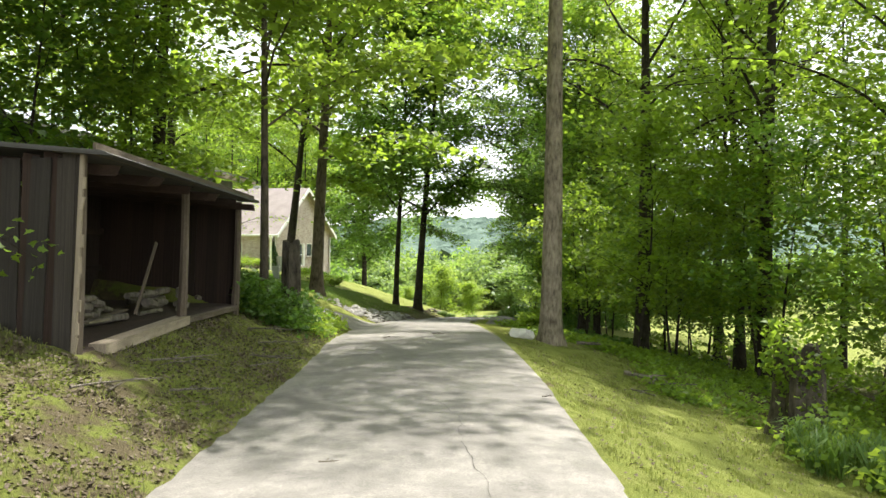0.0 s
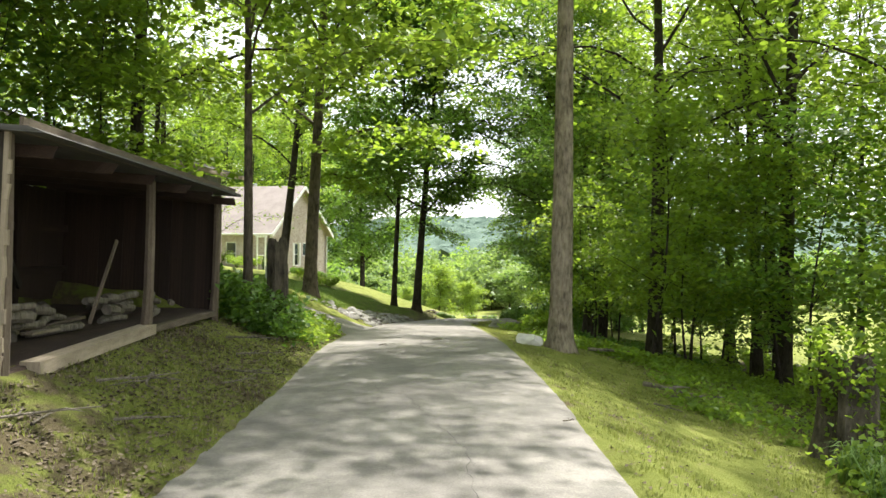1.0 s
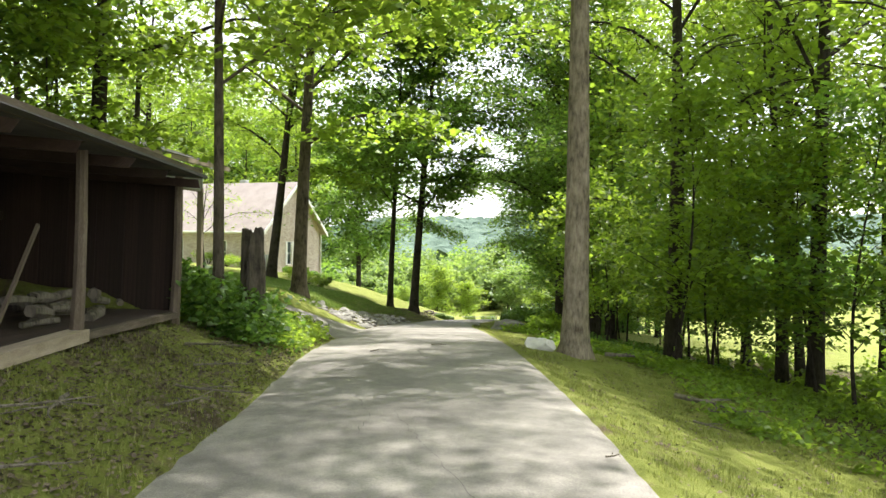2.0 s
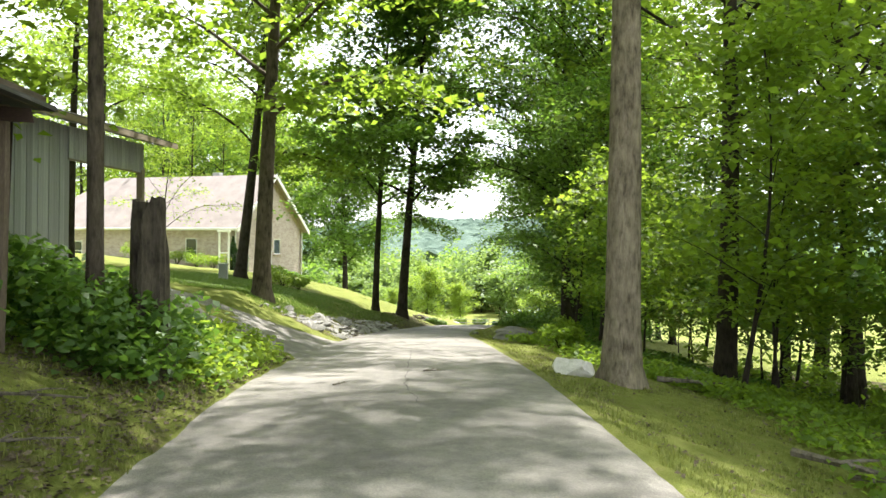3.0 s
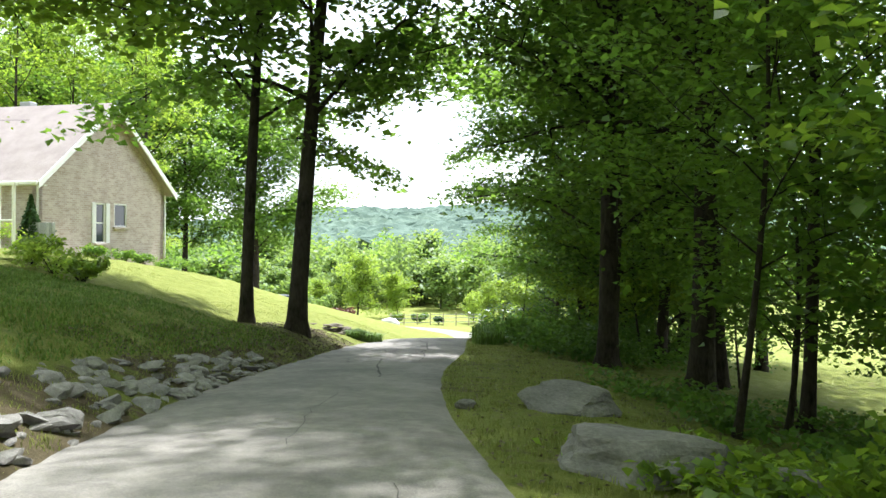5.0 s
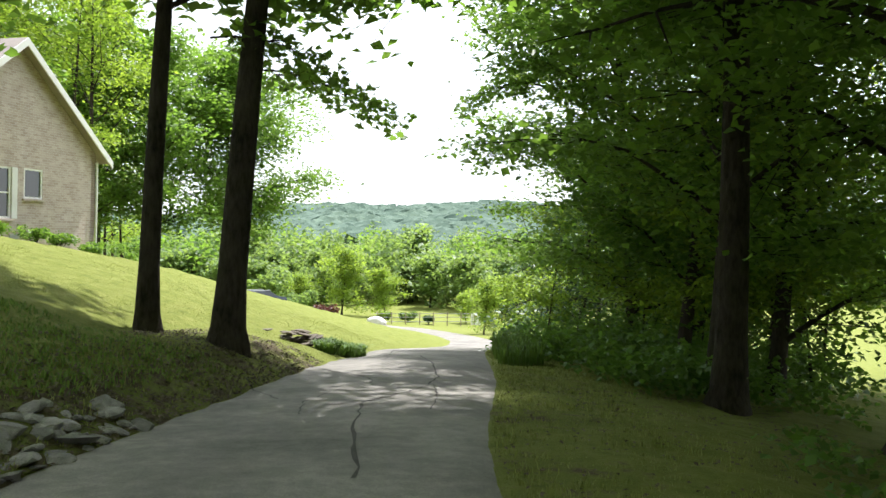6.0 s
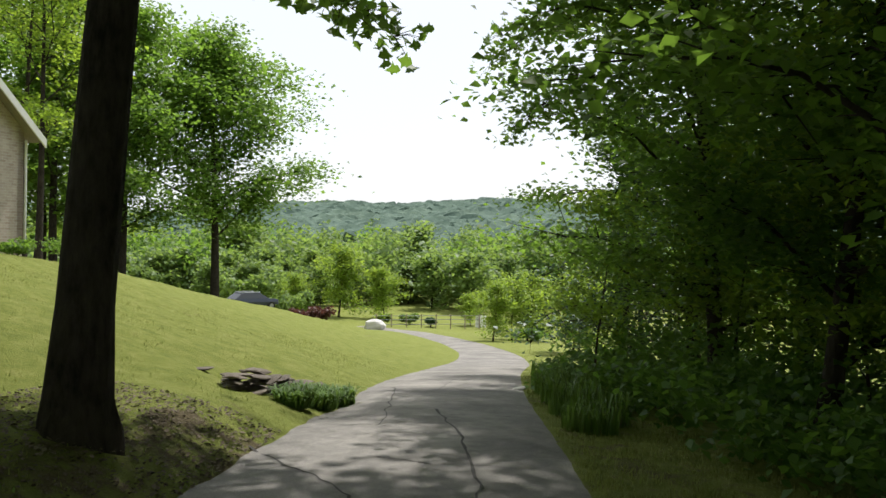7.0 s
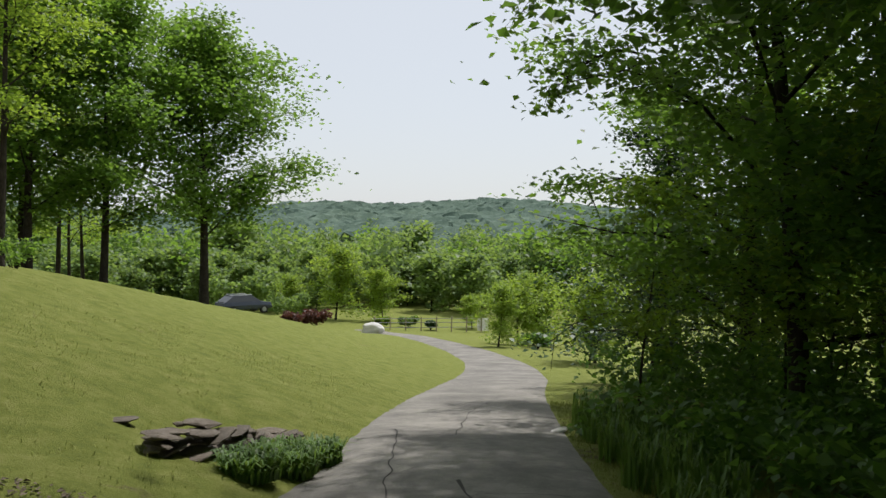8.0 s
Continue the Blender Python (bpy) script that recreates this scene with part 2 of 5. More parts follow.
def land(x, y):
    """The ground's height, without the fine unevenness; works on arrays."""
    x, y = np.asarray(x, float), np.asarray(y, float)
    zr, u, hw = np.interp(y, *T_Z), x - road_x(y), np.interp(y, HALF_Y, HALF_W)
    d = np.maximum(np.abs(u) - hw, 0)
    b = {k: np.interp(y, *t) for k, t in T_B.items()}
    def blend(a1, a2, a3, d1, d2, d3):
        s = np.where(d < d1, a1 * d / d1, np.where(d < d2, a1 + (a2 - a1) * (d - d1) / (d2 - d1), np.where(d < d3, a2 + (a3 - a2) * (d - d2) / (d3 - d2), a3)))
        return s
    left, right = blend(b[-2.5], b[-8], b[-20], 2.5, 8, 20), blend(b[2], b[8], b[20], 2, 8, 20)
    z = zr + np.where(u < 0, left, right)
    # the rounded bank with the two dark-trunked trees on it
    z = z + np.where(u < 0, np.exp(-((y - 40.8) / 3.0) ** 2) * np.interp(d, [0, 0.7, 1.4, 2.1, 3.4], [0, 0.16, 0.05, -0.15, 0]), 0)
    # the hollow in front of the flagstones
    z = z - 0.2 * np.exp(-((x - 1.3) ** 2 + (y - 45.9) ** 2) / 1.2)
    # the level ground under the woodshed
    front = -3.66 + 0.042 * (y - 7.65)
    z = np.where((x < front) & (x > front - 2.3) & (y > 7.72) & (y < 13.7), np.minimum(z, 0.50), z)
    # the valley floor and the wooded ridge beyond it
    far = np.clip((y - 420) / 500, 0, 1)
    ridge = 31 + 5.5 * np.sin(x * 0.011 + 0.6) + 3.5 * np.sin(x * 0.027 + 2.0) + np.clip(0.055 * x - 2.5, -6, 15)
    return z + far * far * (3 - 2 * far) * ridge


def gz(x, y):
    return float(land(x, y))


def on(x, y, dz=0.0, rz=0.0, s=1.0):
    return pose(x, y, gz(x, y) + dz, 0, 0, rz) @ Matrix.Scale(s, 4)


def axis(parts):
    out = [np.arange(a, b, st) for a, b, st in parts]
    return np.concatenate(out)


GX = axis([(-900, -100, 50), (-100, -30, 6), (-30, -12, 1.0), (-12, 14, 0.22), (14, 32, 1.0), (32, 100, 6), (100, 1001, 50)])
GY = axis([(-120, -20, 10), (-20, 2, 1.0), (2, 50, 0.25), (50, 80, 0.6), (80, 140, 2), (140, 400, 12), (400, 1101, 25)])
mx, my = np.meshgrid(GX, GY)
mz = land(mx, my)
off = np.abs(mx - road_x(my)) - np.interp(my, HALF_Y, HALF_W)
# one row of the ground's corners runs exactly along each edge of the road
edge = np.abs(off) < 0.115
mx = np.where(edge & (my > -20) & (my < 118), mx - off * np.sign(mx - road_x(my)), mx)
off = np.abs(mx - road_x(my)) - np.interp(my, HALF_Y, HALF_W)
mz = land(mx, my)
rough = np.sin(mx * 2.1 + 3 * np.sin(my * 0.9)) * np.sin(my * 1.7 + 2 * np.sin(mx * 1.3)) * 0.03 + np.random.RandomState(3).randn(*mx.shape) * 0.008
mz = mz + np.where(off > -0.005, np.clip(off, 0, 1) * rough, -0.05)
n_r, n_c = mx.shape
quads = [(r * n_c + c, r * n_c + c + 1, (r + 1) * n_c + c + 1, (r + 1) * n_c + c) for r in range(n_r - 1) for c in range(n_c - 1)]
ground = raw("ground", np.stack([mx, my, mz], -1).reshape(-1, 3), quads, GROUND, smooth=True)
tagged(ground, "sloping lawn and woodland floor with bare leaf-strewn soil", "ground", kind="structure")


def bareness(x, y):
    """How much of the ground is bare soil and litter, by place."""
    u = x - road_x(y)
    left = np.where((u < -1.2) & (y < 22), np.interp(y, [2, 13, 17], [0.47, 0.44, 0.25]), 0.0)
    left = np.where((u < -1.2) & (u > -4) & (y >= 22) & (y < 42), 0.02, left)
    left = np.where((u < -1.2) & (u > -np.interp(y, [25, 30, 37.5, 43], [3.1, 2.7, 2.4, 2.3])) & (y > 25) & (y < 42.5), 0.52, left)
    right = np.where((u > 6) & (y < 35), 0.6, np.where((u > 2.6) & (y < 50), 0.22, np.where((u > 1.2) & (y < 50), 0.3, 0.0)))
    lawn = np.where(y > 41, 0.1, 0.0)
    return np.clip(np.maximum(np.maximum(left, right), lawn), 0, 1)


layer = ground.data.attributes.new("bare", "FLOAT", "POINT")
layer.data.foreach_set("value", bareness(mx, my).reshape(-1).astype(np.float32))


def ribbon(name, ys, left, right, material, lift, cols=9, thick=0.04):
    """A paved strip that follows the land, with ragged edges and real thickness."""
    rs = np.random.RandomState(5)
    verts, faces = [], []
    for i, y in enumerate(ys):
        l, r = left(y) + rs.uniform(-.02, .02), right(y) + rs.uniform(-.02, .02)
        for c in range(cols):
            x = l + (r - l) * c / (cols - 1)
            verts.append((x, y, gz(x, y) + lift + 0.03 * math.sin(math.pi * c / (cols - 1)) - (thick if c in (0, cols - 1) else 0)))
    for i in range(len(ys) - 1):
        for c in range(cols - 1):
            a = i * cols + c
            faces.append((a, a + 1, a + cols + 1, a + cols))
    return raw(name, verts, faces, material, smooth=True)


road = ribbon("road", np.concatenate([np.arange(-30, 60, 0.25), np.arange(60, 118, 0.8)]), lambda y: road_x(y) - interp(y, HALF_Y, HALF_W) - 0.05, lambda y: road_x(y) + interp(y, HALF_Y, HALF_W) + 0.05, ASPHALT, 0.012, 13, 0.03)
tagged(road, "narrow sun-bleached asphalt driveway with worn edges", "road", kind="structure")
DRIVE_Y = lambda x: (interp(x, [-16, -10, -6, -3.5, -2.7, -1.9, -1.0], [23.4, 23.0, 22.3, 20.9, 20.2, 19.4, 18.4]), interp(x, [-16, -8.3, -6, -4.6, -3.66, -2.74, -2.3, -1.0], [29.0, 27.0, 25.2, 24.1, 23.6, 23.8, 24.2, 25.6]))
dv, df = [], []
xs = np.arange(-16, -0.9, 0.3)
for x in xs:
    a, b = DRIVE_Y(x)
    for c in range(9):
        y = a + (b - a) * c / 8
        dv.append((x, y, gz(x, y) + 0.014 - (0.05 if c in (0, 8) else 0)))
for i in range(len(xs) - 1):
    for c in range(8):
        a = i * 9 + c
        df.append((a, a + 9, a + 10, a + 1))
tagged(raw("side_drive", dv, df, ASPHALT, smooth=True), "worn asphalt side drive climbing towards the grey barn", "road", kind="structure")


# ---------------------------------------------------------------- trees
def tube(verts, faces, pts, radii, sides=7, rs=None, flare=0.0):
    base = len(verts)
    pts = [Vector(p) for p in pts]
    for i, p in enumerate(pts):
        d = (pts[min(i + 1, len(pts) - 1)] - pts[max(i - 1, 0)]).normalized()
        a = d.orthogonal().normalized() if abs(d.z) < 0.95 else Vector((1, 0, 0))
        a = (a - d * a.dot(d)).normalized()
        b = d.cross(a)
        for k in range(sides):
            th = 2 * math.pi * k / sides
            w = radii[i] * (1 + (flare * math.sin(th * 3 + 0.7) if i < 2 else 0.05 * math.sin(3 * th + i)))
            verts.append(p + a * (w * math.cos(th)) + b * (w * math.sin(th)))
    for i in range(len(pts) - 1):
        for k in range(sides):
            q = base + i * sides
            faces.append((q + k, q + (k + 1) % sides, q + sides + (k + 1) % sides, q + sides + k))
    faces.append(tuple(base + (len(pts) - 1) * sides + k for k in range(sides)))


def leaf_cloud(name, cen, size, material, parent, rs, tilt=0.55, lobed=False):
    """Many single leaves, each a small folded blade, as one mesh."""
    n = len(cen)
    cen = np.asarray(cen)
    nrm = np.stack([rs.randn(n) * tilt, rs.randn(n) * tilt, np.ones(n)], -1)
    nrm /= np.linalg.norm(nrm, axis=1, keepdims=True)
    th = rs.uniform(0, 2 * math.pi, n)
    t = np.stack([np.cos(th), np.sin(th), np.zeros(n)], -1)
    t -= nrm * (t * nrm).sum(1, keepdims=True)
    t /= np.linalg.norm(t, axis=1, keepdims=True)
    s = np.cross(nrm, t)
    L = (size * rs.uniform(0.65, 1.25, n))[:, None]
    if lobed:
        prof = [(-0.5, 0), (-0.28, 0.33), (-0.1, 0.28), (0.02, 0.55), (0.14, 0.22), (0.5, 0), (0.14, -0.22), (0.02, -0.55), (-0.1, -0.28), (-0.28, -0.33)]
    else:
        prof = [(-0.5, 0), (-0.02, 0.36), (0.5, 0), (-0.02, -0.36)]
    k = len(prof)
    v = np.empty((n, k, 3))
    for i, (u, w) in enumerate(prof):
        v[:, i] = cen + L * (t * u + s * w + nrm * (abs(w) * 0.28 - 0.25 * max(u, 0)))
    me = bpy.data.meshes.new(name)
    me.vertices.add(n * k)
    me.vertices.foreach_set("co", v.reshape(-1).astype(np.float32))
    me.loops.add(n * k)
    me.loops.foreach_set("vertex_index", np.arange(n * k, dtype=np.int32))
    me.polygons.add(n)
    me.polygons.foreach_set("loop_start", np.arange(0, n * k, k, dtype=np.int32))
    me.update(calc_edges=True)
    me.materials.append(material)
    ob = new(name, me)
    if parent:
        ob.parent = parent
    return ob


def tree(m, seed, height, radius, crown_low, spread, leaves, leaf=0.195, bark=None, foliage=None, lean=(0, 0), bend=0.25, limbs=16, clump=(0.42, 0.15), flat=0.3, fork=None, droop=0.0, profile=None, sides=9, lobed=False, aim=None, bare=False):
    """A broadleaf tree: a tapered trunk with limbs and twigs, and a crown of single leaves in loose sprays."""
    rs = np.random.RandomState(seed)
    root = empty("tree", m)
    verts, faces = [], []
    top = height * 0.95
    zs = np.concatenate([[-0.35, 0.0, 0.25], np.linspace(0.9, top, 10)])
    w1, w2 = rs.uniform(0, 6.3, 2)
    def axis_at(z):
        f = max(z, 0) / height
        return Vector((lean[0] * z + bend * math.sin(3.3 * f + w1) - bend * math.sin(w1), lean[1] * z + bend * math.sin(2.9 * f + w2) - bend * math.sin(w2), z))
    rad = lambda z: max(radius * (1 - 0.93 * (max(z, 0) / top) ** 1.1), 0.015)
    radii = [rad(z) * (1.75 if z < 0 else 1.45 if z == 0 else 1.18 if z < 0.3 else 1) for z in zs]
    tube(verts, faces, [axis_at(z) for z in zs], radii, sides + 4 if sides > 4 else 6, flare=0.16)
    cen = []
    tips = []
    for i in range(limbs):
        f = (i + rs.uniform(0, 0.9)) / limbs
        z0 = crown_low + (top - crown_low) * f ** 0.9 * 0.97
        prof = (profile(f) if profile else (0.55 + 0.75 * math.sin(math.pi * min(1, f * 0.85 + 0.18))))
        length = spread * prof * rs.uniform(0.75, 1.2)
        az = i * 2.399 + rs.uniform(-.5, .5)
        if aim is not None and rs.rand() < 0.45:
            az = aim + rs.uniform(-.7, .7)
        el = math.radians(rs.uniform(22, 48) + 24 * f) - droop
        p = axis_at(z0)
        d = Vector((math.cos(az) * math.cos(el), math.sin(az) * math.cos(el), math.sin(el)))
        pts = [p]
        steps = 5
        for j in range(steps):
            d = (d + Vector((rs.uniform(-.22, .22), rs.uniform(-.22, .22), rs.uniform(-.14, .16) - 0.22 * j * flat - droop * 0.1))).normalized()
            pts.append(pts[-1] + d * (length / steps))
        r0 = min(rad(z0) * 0.42, 0.025 + 0.013 * length)
        tube(verts, faces, pts, [r0 * (1 - 0.16 * j) for j in range(steps + 1)], 5 if sides > 4 else 3)
        for j in range(1, steps + 1):
            tips.append((pts[j], length * 0.12))
            for q in range(3):
                az2 = rs.uniform(0, 6.3)
                d2 = (Vector((math.cos(az2), math.sin(az2), rs.uniform(-.25, .35))) + d * 0.9).normalized()
                e = pts[j] + d2 * length * rs.uniform(0.16, 0.36)
                mid = (pts[j] + e) / 2 + Vector((0, 0, 0.05))
                if sides > 4 and q < 2:
                    tube(verts, faces, [pts[j], e], [r0 * 0.3, 0.004], 3)
                tips.append((mid, 0.3))
                tips.append((e, 0.4))
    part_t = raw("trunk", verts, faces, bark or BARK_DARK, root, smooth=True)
    if not bare:
        T = np.array([tuple(t[0]) for t in tips])
        heavy = rs.gamma(0.9, 1.0, len(T)) + 0.12
        pick = rs.choice(len(T), leaves, p=heavy / heavy.sum())
        g = rs.randn(leaves, 3) * np.array([clump[0], clump[0], clump[1]])
        cen = T[pick] + g
        cen[:, 2] -= 0.18 * (g[:, 0] ** 2 + g[:, 1] ** 2)
        leaf_cloud("crown", cen, leaf, foliage or LEAF, root, rs, lobed=lobed)
    return root


def named(ob, label, group="", category="tree"):
    return tagged(ob, label, category, group)


# --- trees beside the drive
named(tree(on(2.78, 17.7), 11, 19, 0.245, 7.5, 4.4, 3800, leaf=0.23, bark=BARK, lean=(0.012, 0.0), bend=0.12, limbs=22), "tall oak with thick ridged grey bark beside a pale boulder")
named(tree(on(6.3, 22.5), 12, 18, 0.21, 5.0, 4.0, 6000, lean=(0.02, 0.01), bend=0.2, limbs=22), "tall dark-barked tree at the wood's edge")
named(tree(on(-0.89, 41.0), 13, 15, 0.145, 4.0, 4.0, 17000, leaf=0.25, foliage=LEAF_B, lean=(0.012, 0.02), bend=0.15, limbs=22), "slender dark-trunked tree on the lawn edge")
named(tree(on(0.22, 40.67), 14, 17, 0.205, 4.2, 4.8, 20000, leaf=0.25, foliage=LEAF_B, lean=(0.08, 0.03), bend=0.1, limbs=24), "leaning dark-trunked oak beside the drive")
named(tree(on(-3.44, 26.9), 15, 17, 0.21, 4.4, 4.8, 18000, leaf=0.245, bark=BARK_MID, lean=(0.012, 0.0), bend=0.15, limbs=24, aim=-1.0), "tall brown-trunked tree above the rock edging")
named(tree(on(-6.2, 39.0), 16, 16, 0.22, 4.2, 4.6, 12000, leaf=0.245, lean=(0.12, 0.02), bend=0.2, limbs=20), "leaning dark-trunked tree on the lawn")
named(tree(on(-3.12, 15.0), 17, 13, 0.085, 3.4, 4.3, 17000, bark=BARK_MID, lean=(0.03, 0.03), bend=0.2, limbs=24, foliage=LEAF_LIME, aim=-0.9), "slim maple with lime-green leaves beside the shed")
named(tree(on(-6.1, 18.3), 18, 17, 0.16, 3.3, 5.2, 19000, foliage=LEAF_LIME, aim=-1.2, lean=(0.03, 0.0), bend=0.2, limbs=20), "dark-trunked tree behind the shed")
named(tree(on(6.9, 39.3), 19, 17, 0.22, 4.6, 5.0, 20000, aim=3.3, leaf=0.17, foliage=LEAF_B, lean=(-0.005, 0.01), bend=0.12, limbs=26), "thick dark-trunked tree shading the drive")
named(tree(on(-9.0, 9.5), 20, 16, 0.15, 3.6, 5.0, 19000, foliage=LEAF_LIME, lean=(0.05, 0.0), bend=0.2, limbs=22, aim=0.3), "maple leaning over the shed roof")
for x, y, seed, h, r, low, sp, n, leaves_m, txt in (
        (7.57, 40.9, 21, 14, 0.15, 1.6, 3.2, 9500, LEAF_B, "dark-trunked tree with low leafy boughs at the wood's edge"),
        (8.0, 37.2, 22, 16, 0.24, 3.6, 4.4, 11000, LEAF_B, "thick dark-trunked tree in the roadside wood"),
        (8.9, 38.1, 23, 14, 0.15, 2.8, 3.2, 7500, LEAF_B, "dark-trunked tree beside the open meadow"),
        (5.2, 30.8, 24, 8, 0.042, 1.5, 2.3, 6500, LEAF_B, "young maple beside the flat rocks"),
        (11.6, 36.5, 25, 5.5, 0.07, 1.6, 2.2, 5000, LEAF_B, "small tree at the meadow's edge"),
        (10.2, 24.7, 26, 17, 0.17, 4.0, 4.0, 6000, LEAF, "straight dark-trunked tree in the wood"),
        (12.2, 27.5, 27, 17, 0.16, 4.0, 4.0, 6000, LEAF, "tall forked tree in the wood"),
        (9.6, 15.0, 28, 17, 0.17, 4.5, 4.4, 6000, LEAF, "leaning dark-trunked tree in the wood"),
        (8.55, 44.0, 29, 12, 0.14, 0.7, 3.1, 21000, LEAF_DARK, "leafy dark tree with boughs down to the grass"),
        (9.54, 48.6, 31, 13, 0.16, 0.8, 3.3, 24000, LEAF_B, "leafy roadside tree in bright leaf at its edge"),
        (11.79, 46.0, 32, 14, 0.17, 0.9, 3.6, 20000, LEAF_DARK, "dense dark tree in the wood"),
        (11.63, 53.6, 30, 13, 0.19, 0.9, 3.4, 22000, LEAF_B, "broad leafy tree at the end of the wood"),
        (9.3, 42.0, 34, 13, 0.15, 0.8, 3.2, 15000, LEAF_B, "dense dark tree inside the roadside wood"),
        # crown set above the view, added to cast shade on the drive
        (7.8, 33.5, 33, 15, 0.1, 5.6, 4.2, 9000, LEAF, "tall tree by the flat rocks, its unseen crown added for shade")):
    named(tree(on(x, y), seed, h, r, low, sp, int(n * 1.4), leaf=0.11 if h < 10 else 0.145 if y > 41 else 0.17, foliage=leaves_m, lean=((seed % 5 - 2) * 0.012, 0.01), limbs=24), txt)

# --- saplings and woodland, from a few built ones
forest = [tree(on(13 + 3.1 * i, 33 - 9 * i), 40 + i, 16 + i, 0.15 + 0.02 * i, 5.0, 4.2, 4800, leaf=0.23, foliage=(LEAF, LEAF_LIME, LEAF)[i], limbs=15, sides=5) for i in range(3)]
sapling = [tree(on(9.4 - i, 13.5 + 4.6 * i), 50 + i, 6.0, 0.045, 1.0, 1.9, 3000, leaf=0.17, foliage=(LEAF, LEAF_B, LEAF)[i], limbs=15, sides=3, clump=(0.4, 0.08)) for i in range(3)]
for f in forest:
    named(f, "tall slim woodland tree with a leafy crown", "woodland trees")
for f in sapling:
    named(f, "woodland sapling with flat sprays of leaves", "woodland saplings")
rs = np.random.RandomState(8)
spots = []


def scatter(n, x0, x1, y0, y1, gap, keep=lambda x, y: True):
    out = []
    for _ in range(n * 30):
        x, y = rs.uniform(x0, x1), rs.uniform(y0, y1)
        if keep(x, y) and all((x - a) ** 2 + (y - b) ** 2 > gap * gap for a, b in spots):
            spots.append((x, y))
            out.append((x, y))
        if len(out) == n:
            break
    return out


clear = lambda x, y: abs(x - float(road_x(y))) > 4.2
for x, y in scatter(15, 8, 32, 2, 35, 3.4, lambda x, y: clear(x, y) and (x > 11 or y > 17) and (y < 26 or x > 0.8 + 0.9 * (y - 24.1))):
    copy_thing(forest[rs.randint(3)], on(x, y, rz=rs.uniform(0, 360), s=rs.uniform(0.8, 1.15)))
for x, y in scatter(24, -34, -8.5, -8, 36, 3.6, lambda x, y: clear(x, y) and not (-13 < x < -5 and 16 < y < 30) and not (x > -12.5 and y > 22) and not (x < -9 and y > 24 and x > -30)):
    copy_thing(forest[rs.randint(3)], on(x, y, rz=rs.uniform(0, 360), s=rs.uniform(0.8, 1.15)))
for x, y in scatter(24, 5.0, 20, 11, 33, 1.9, lambda x, y: clear(x, y) and (x > 8.5 or y > 15)):
    copy_thing(sapling[rs.randint(3)], on(x, y, rz=rs.uniform(0, 360), s=rs.uniform(0.6, 1.15)))
for x, y in scatter(10, 7.6, 11.5, 33, 51, 1.6):
    copy_thing(sapling[rs.randint(3)], on(x, y, rz=rs.uniform(0, 360), s=rs.uniform(0.5, 1.0)))
for x, y in scatter(12, -16, -7.0, 6, 19, 1.8):
    copy_thing(sapling[rs.randint(3)], on(x, y, rz=rs.uniform(0, 360), s=rs.uniform(0.6, 1.2)))

# copies at (7.6, 3.6) and (8.8, -1.5): out of view, added to shade the road
# last four copies: out of view, added to keep light off the shed
for x, y, k, s_ in ((12.83, 43.2, 1, .9), (10.62, 47.6, 2, .8), (13.82, 48.0, 0, .9), (13.29, 51.5, 1, .85), (7.6, 3.6, 0, .95), (8.8, -1.5, 1, 1.0), (-10, 12.5, 0, 1.0), (-13, 16, 1, 1.05), (-13.5, 24, 2, 1.0), (-9.8, 31.5, 0, .9), (-16, 20, 0, 1.1), (-12, 8, 1, 1.0), (-15, 12, 2, 1.1), (-12.5, 29, 1, .9), (-17, 28, 0, 1.1), (-7.5, 3.0, 0, 1.0), (-10.5, 1.0, 2, 1.0), (-6.8, -3.5, 1, 1.05), (-12.5, 4.5, 1, 1.1)):
    copy_thing(forest[k], on(x, y, rz=57 * x, s=s_))
for x, y, s_ in ((8.91, 42.2, .75), (9.88, 45.6, .8), (10.27, 50.2, .7), (12.05, 49.4, .9), (12.37, 45.0, .9), (11.14, 43.6, .8), (13.35, 54.8, .8)):
    copy_thing(sapling[int(x * 10) % 3], on(x, y, rz=91 * x, s=s_))

for x, y, k in ((-6.3, 15.2, 0), (-5.3, 15.0, 0)):
    copy_thing(sapling[k], on(x, y, rz=70 * x, s=0.8))

for x, y in ((12.2, 31.5), (15.5, 35.5)):
    copy_thing(forest[1], on(x, y, rz=40 * x, s=1.0))

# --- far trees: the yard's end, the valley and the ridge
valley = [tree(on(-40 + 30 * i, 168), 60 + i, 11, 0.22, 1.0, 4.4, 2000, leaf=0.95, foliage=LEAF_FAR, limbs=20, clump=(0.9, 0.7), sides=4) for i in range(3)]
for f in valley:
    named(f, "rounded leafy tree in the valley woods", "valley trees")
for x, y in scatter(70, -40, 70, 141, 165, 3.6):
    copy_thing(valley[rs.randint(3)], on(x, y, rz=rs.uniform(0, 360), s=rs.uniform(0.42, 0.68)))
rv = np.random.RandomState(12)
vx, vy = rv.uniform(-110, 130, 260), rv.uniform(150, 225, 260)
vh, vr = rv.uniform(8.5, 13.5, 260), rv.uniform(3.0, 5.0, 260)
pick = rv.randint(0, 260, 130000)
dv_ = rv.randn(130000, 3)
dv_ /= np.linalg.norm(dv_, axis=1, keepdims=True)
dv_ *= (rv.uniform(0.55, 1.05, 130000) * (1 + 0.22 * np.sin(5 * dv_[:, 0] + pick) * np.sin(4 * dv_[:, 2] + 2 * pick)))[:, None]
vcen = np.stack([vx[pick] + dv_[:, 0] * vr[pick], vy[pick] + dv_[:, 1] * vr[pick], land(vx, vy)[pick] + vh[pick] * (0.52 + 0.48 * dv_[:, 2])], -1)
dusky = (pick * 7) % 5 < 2
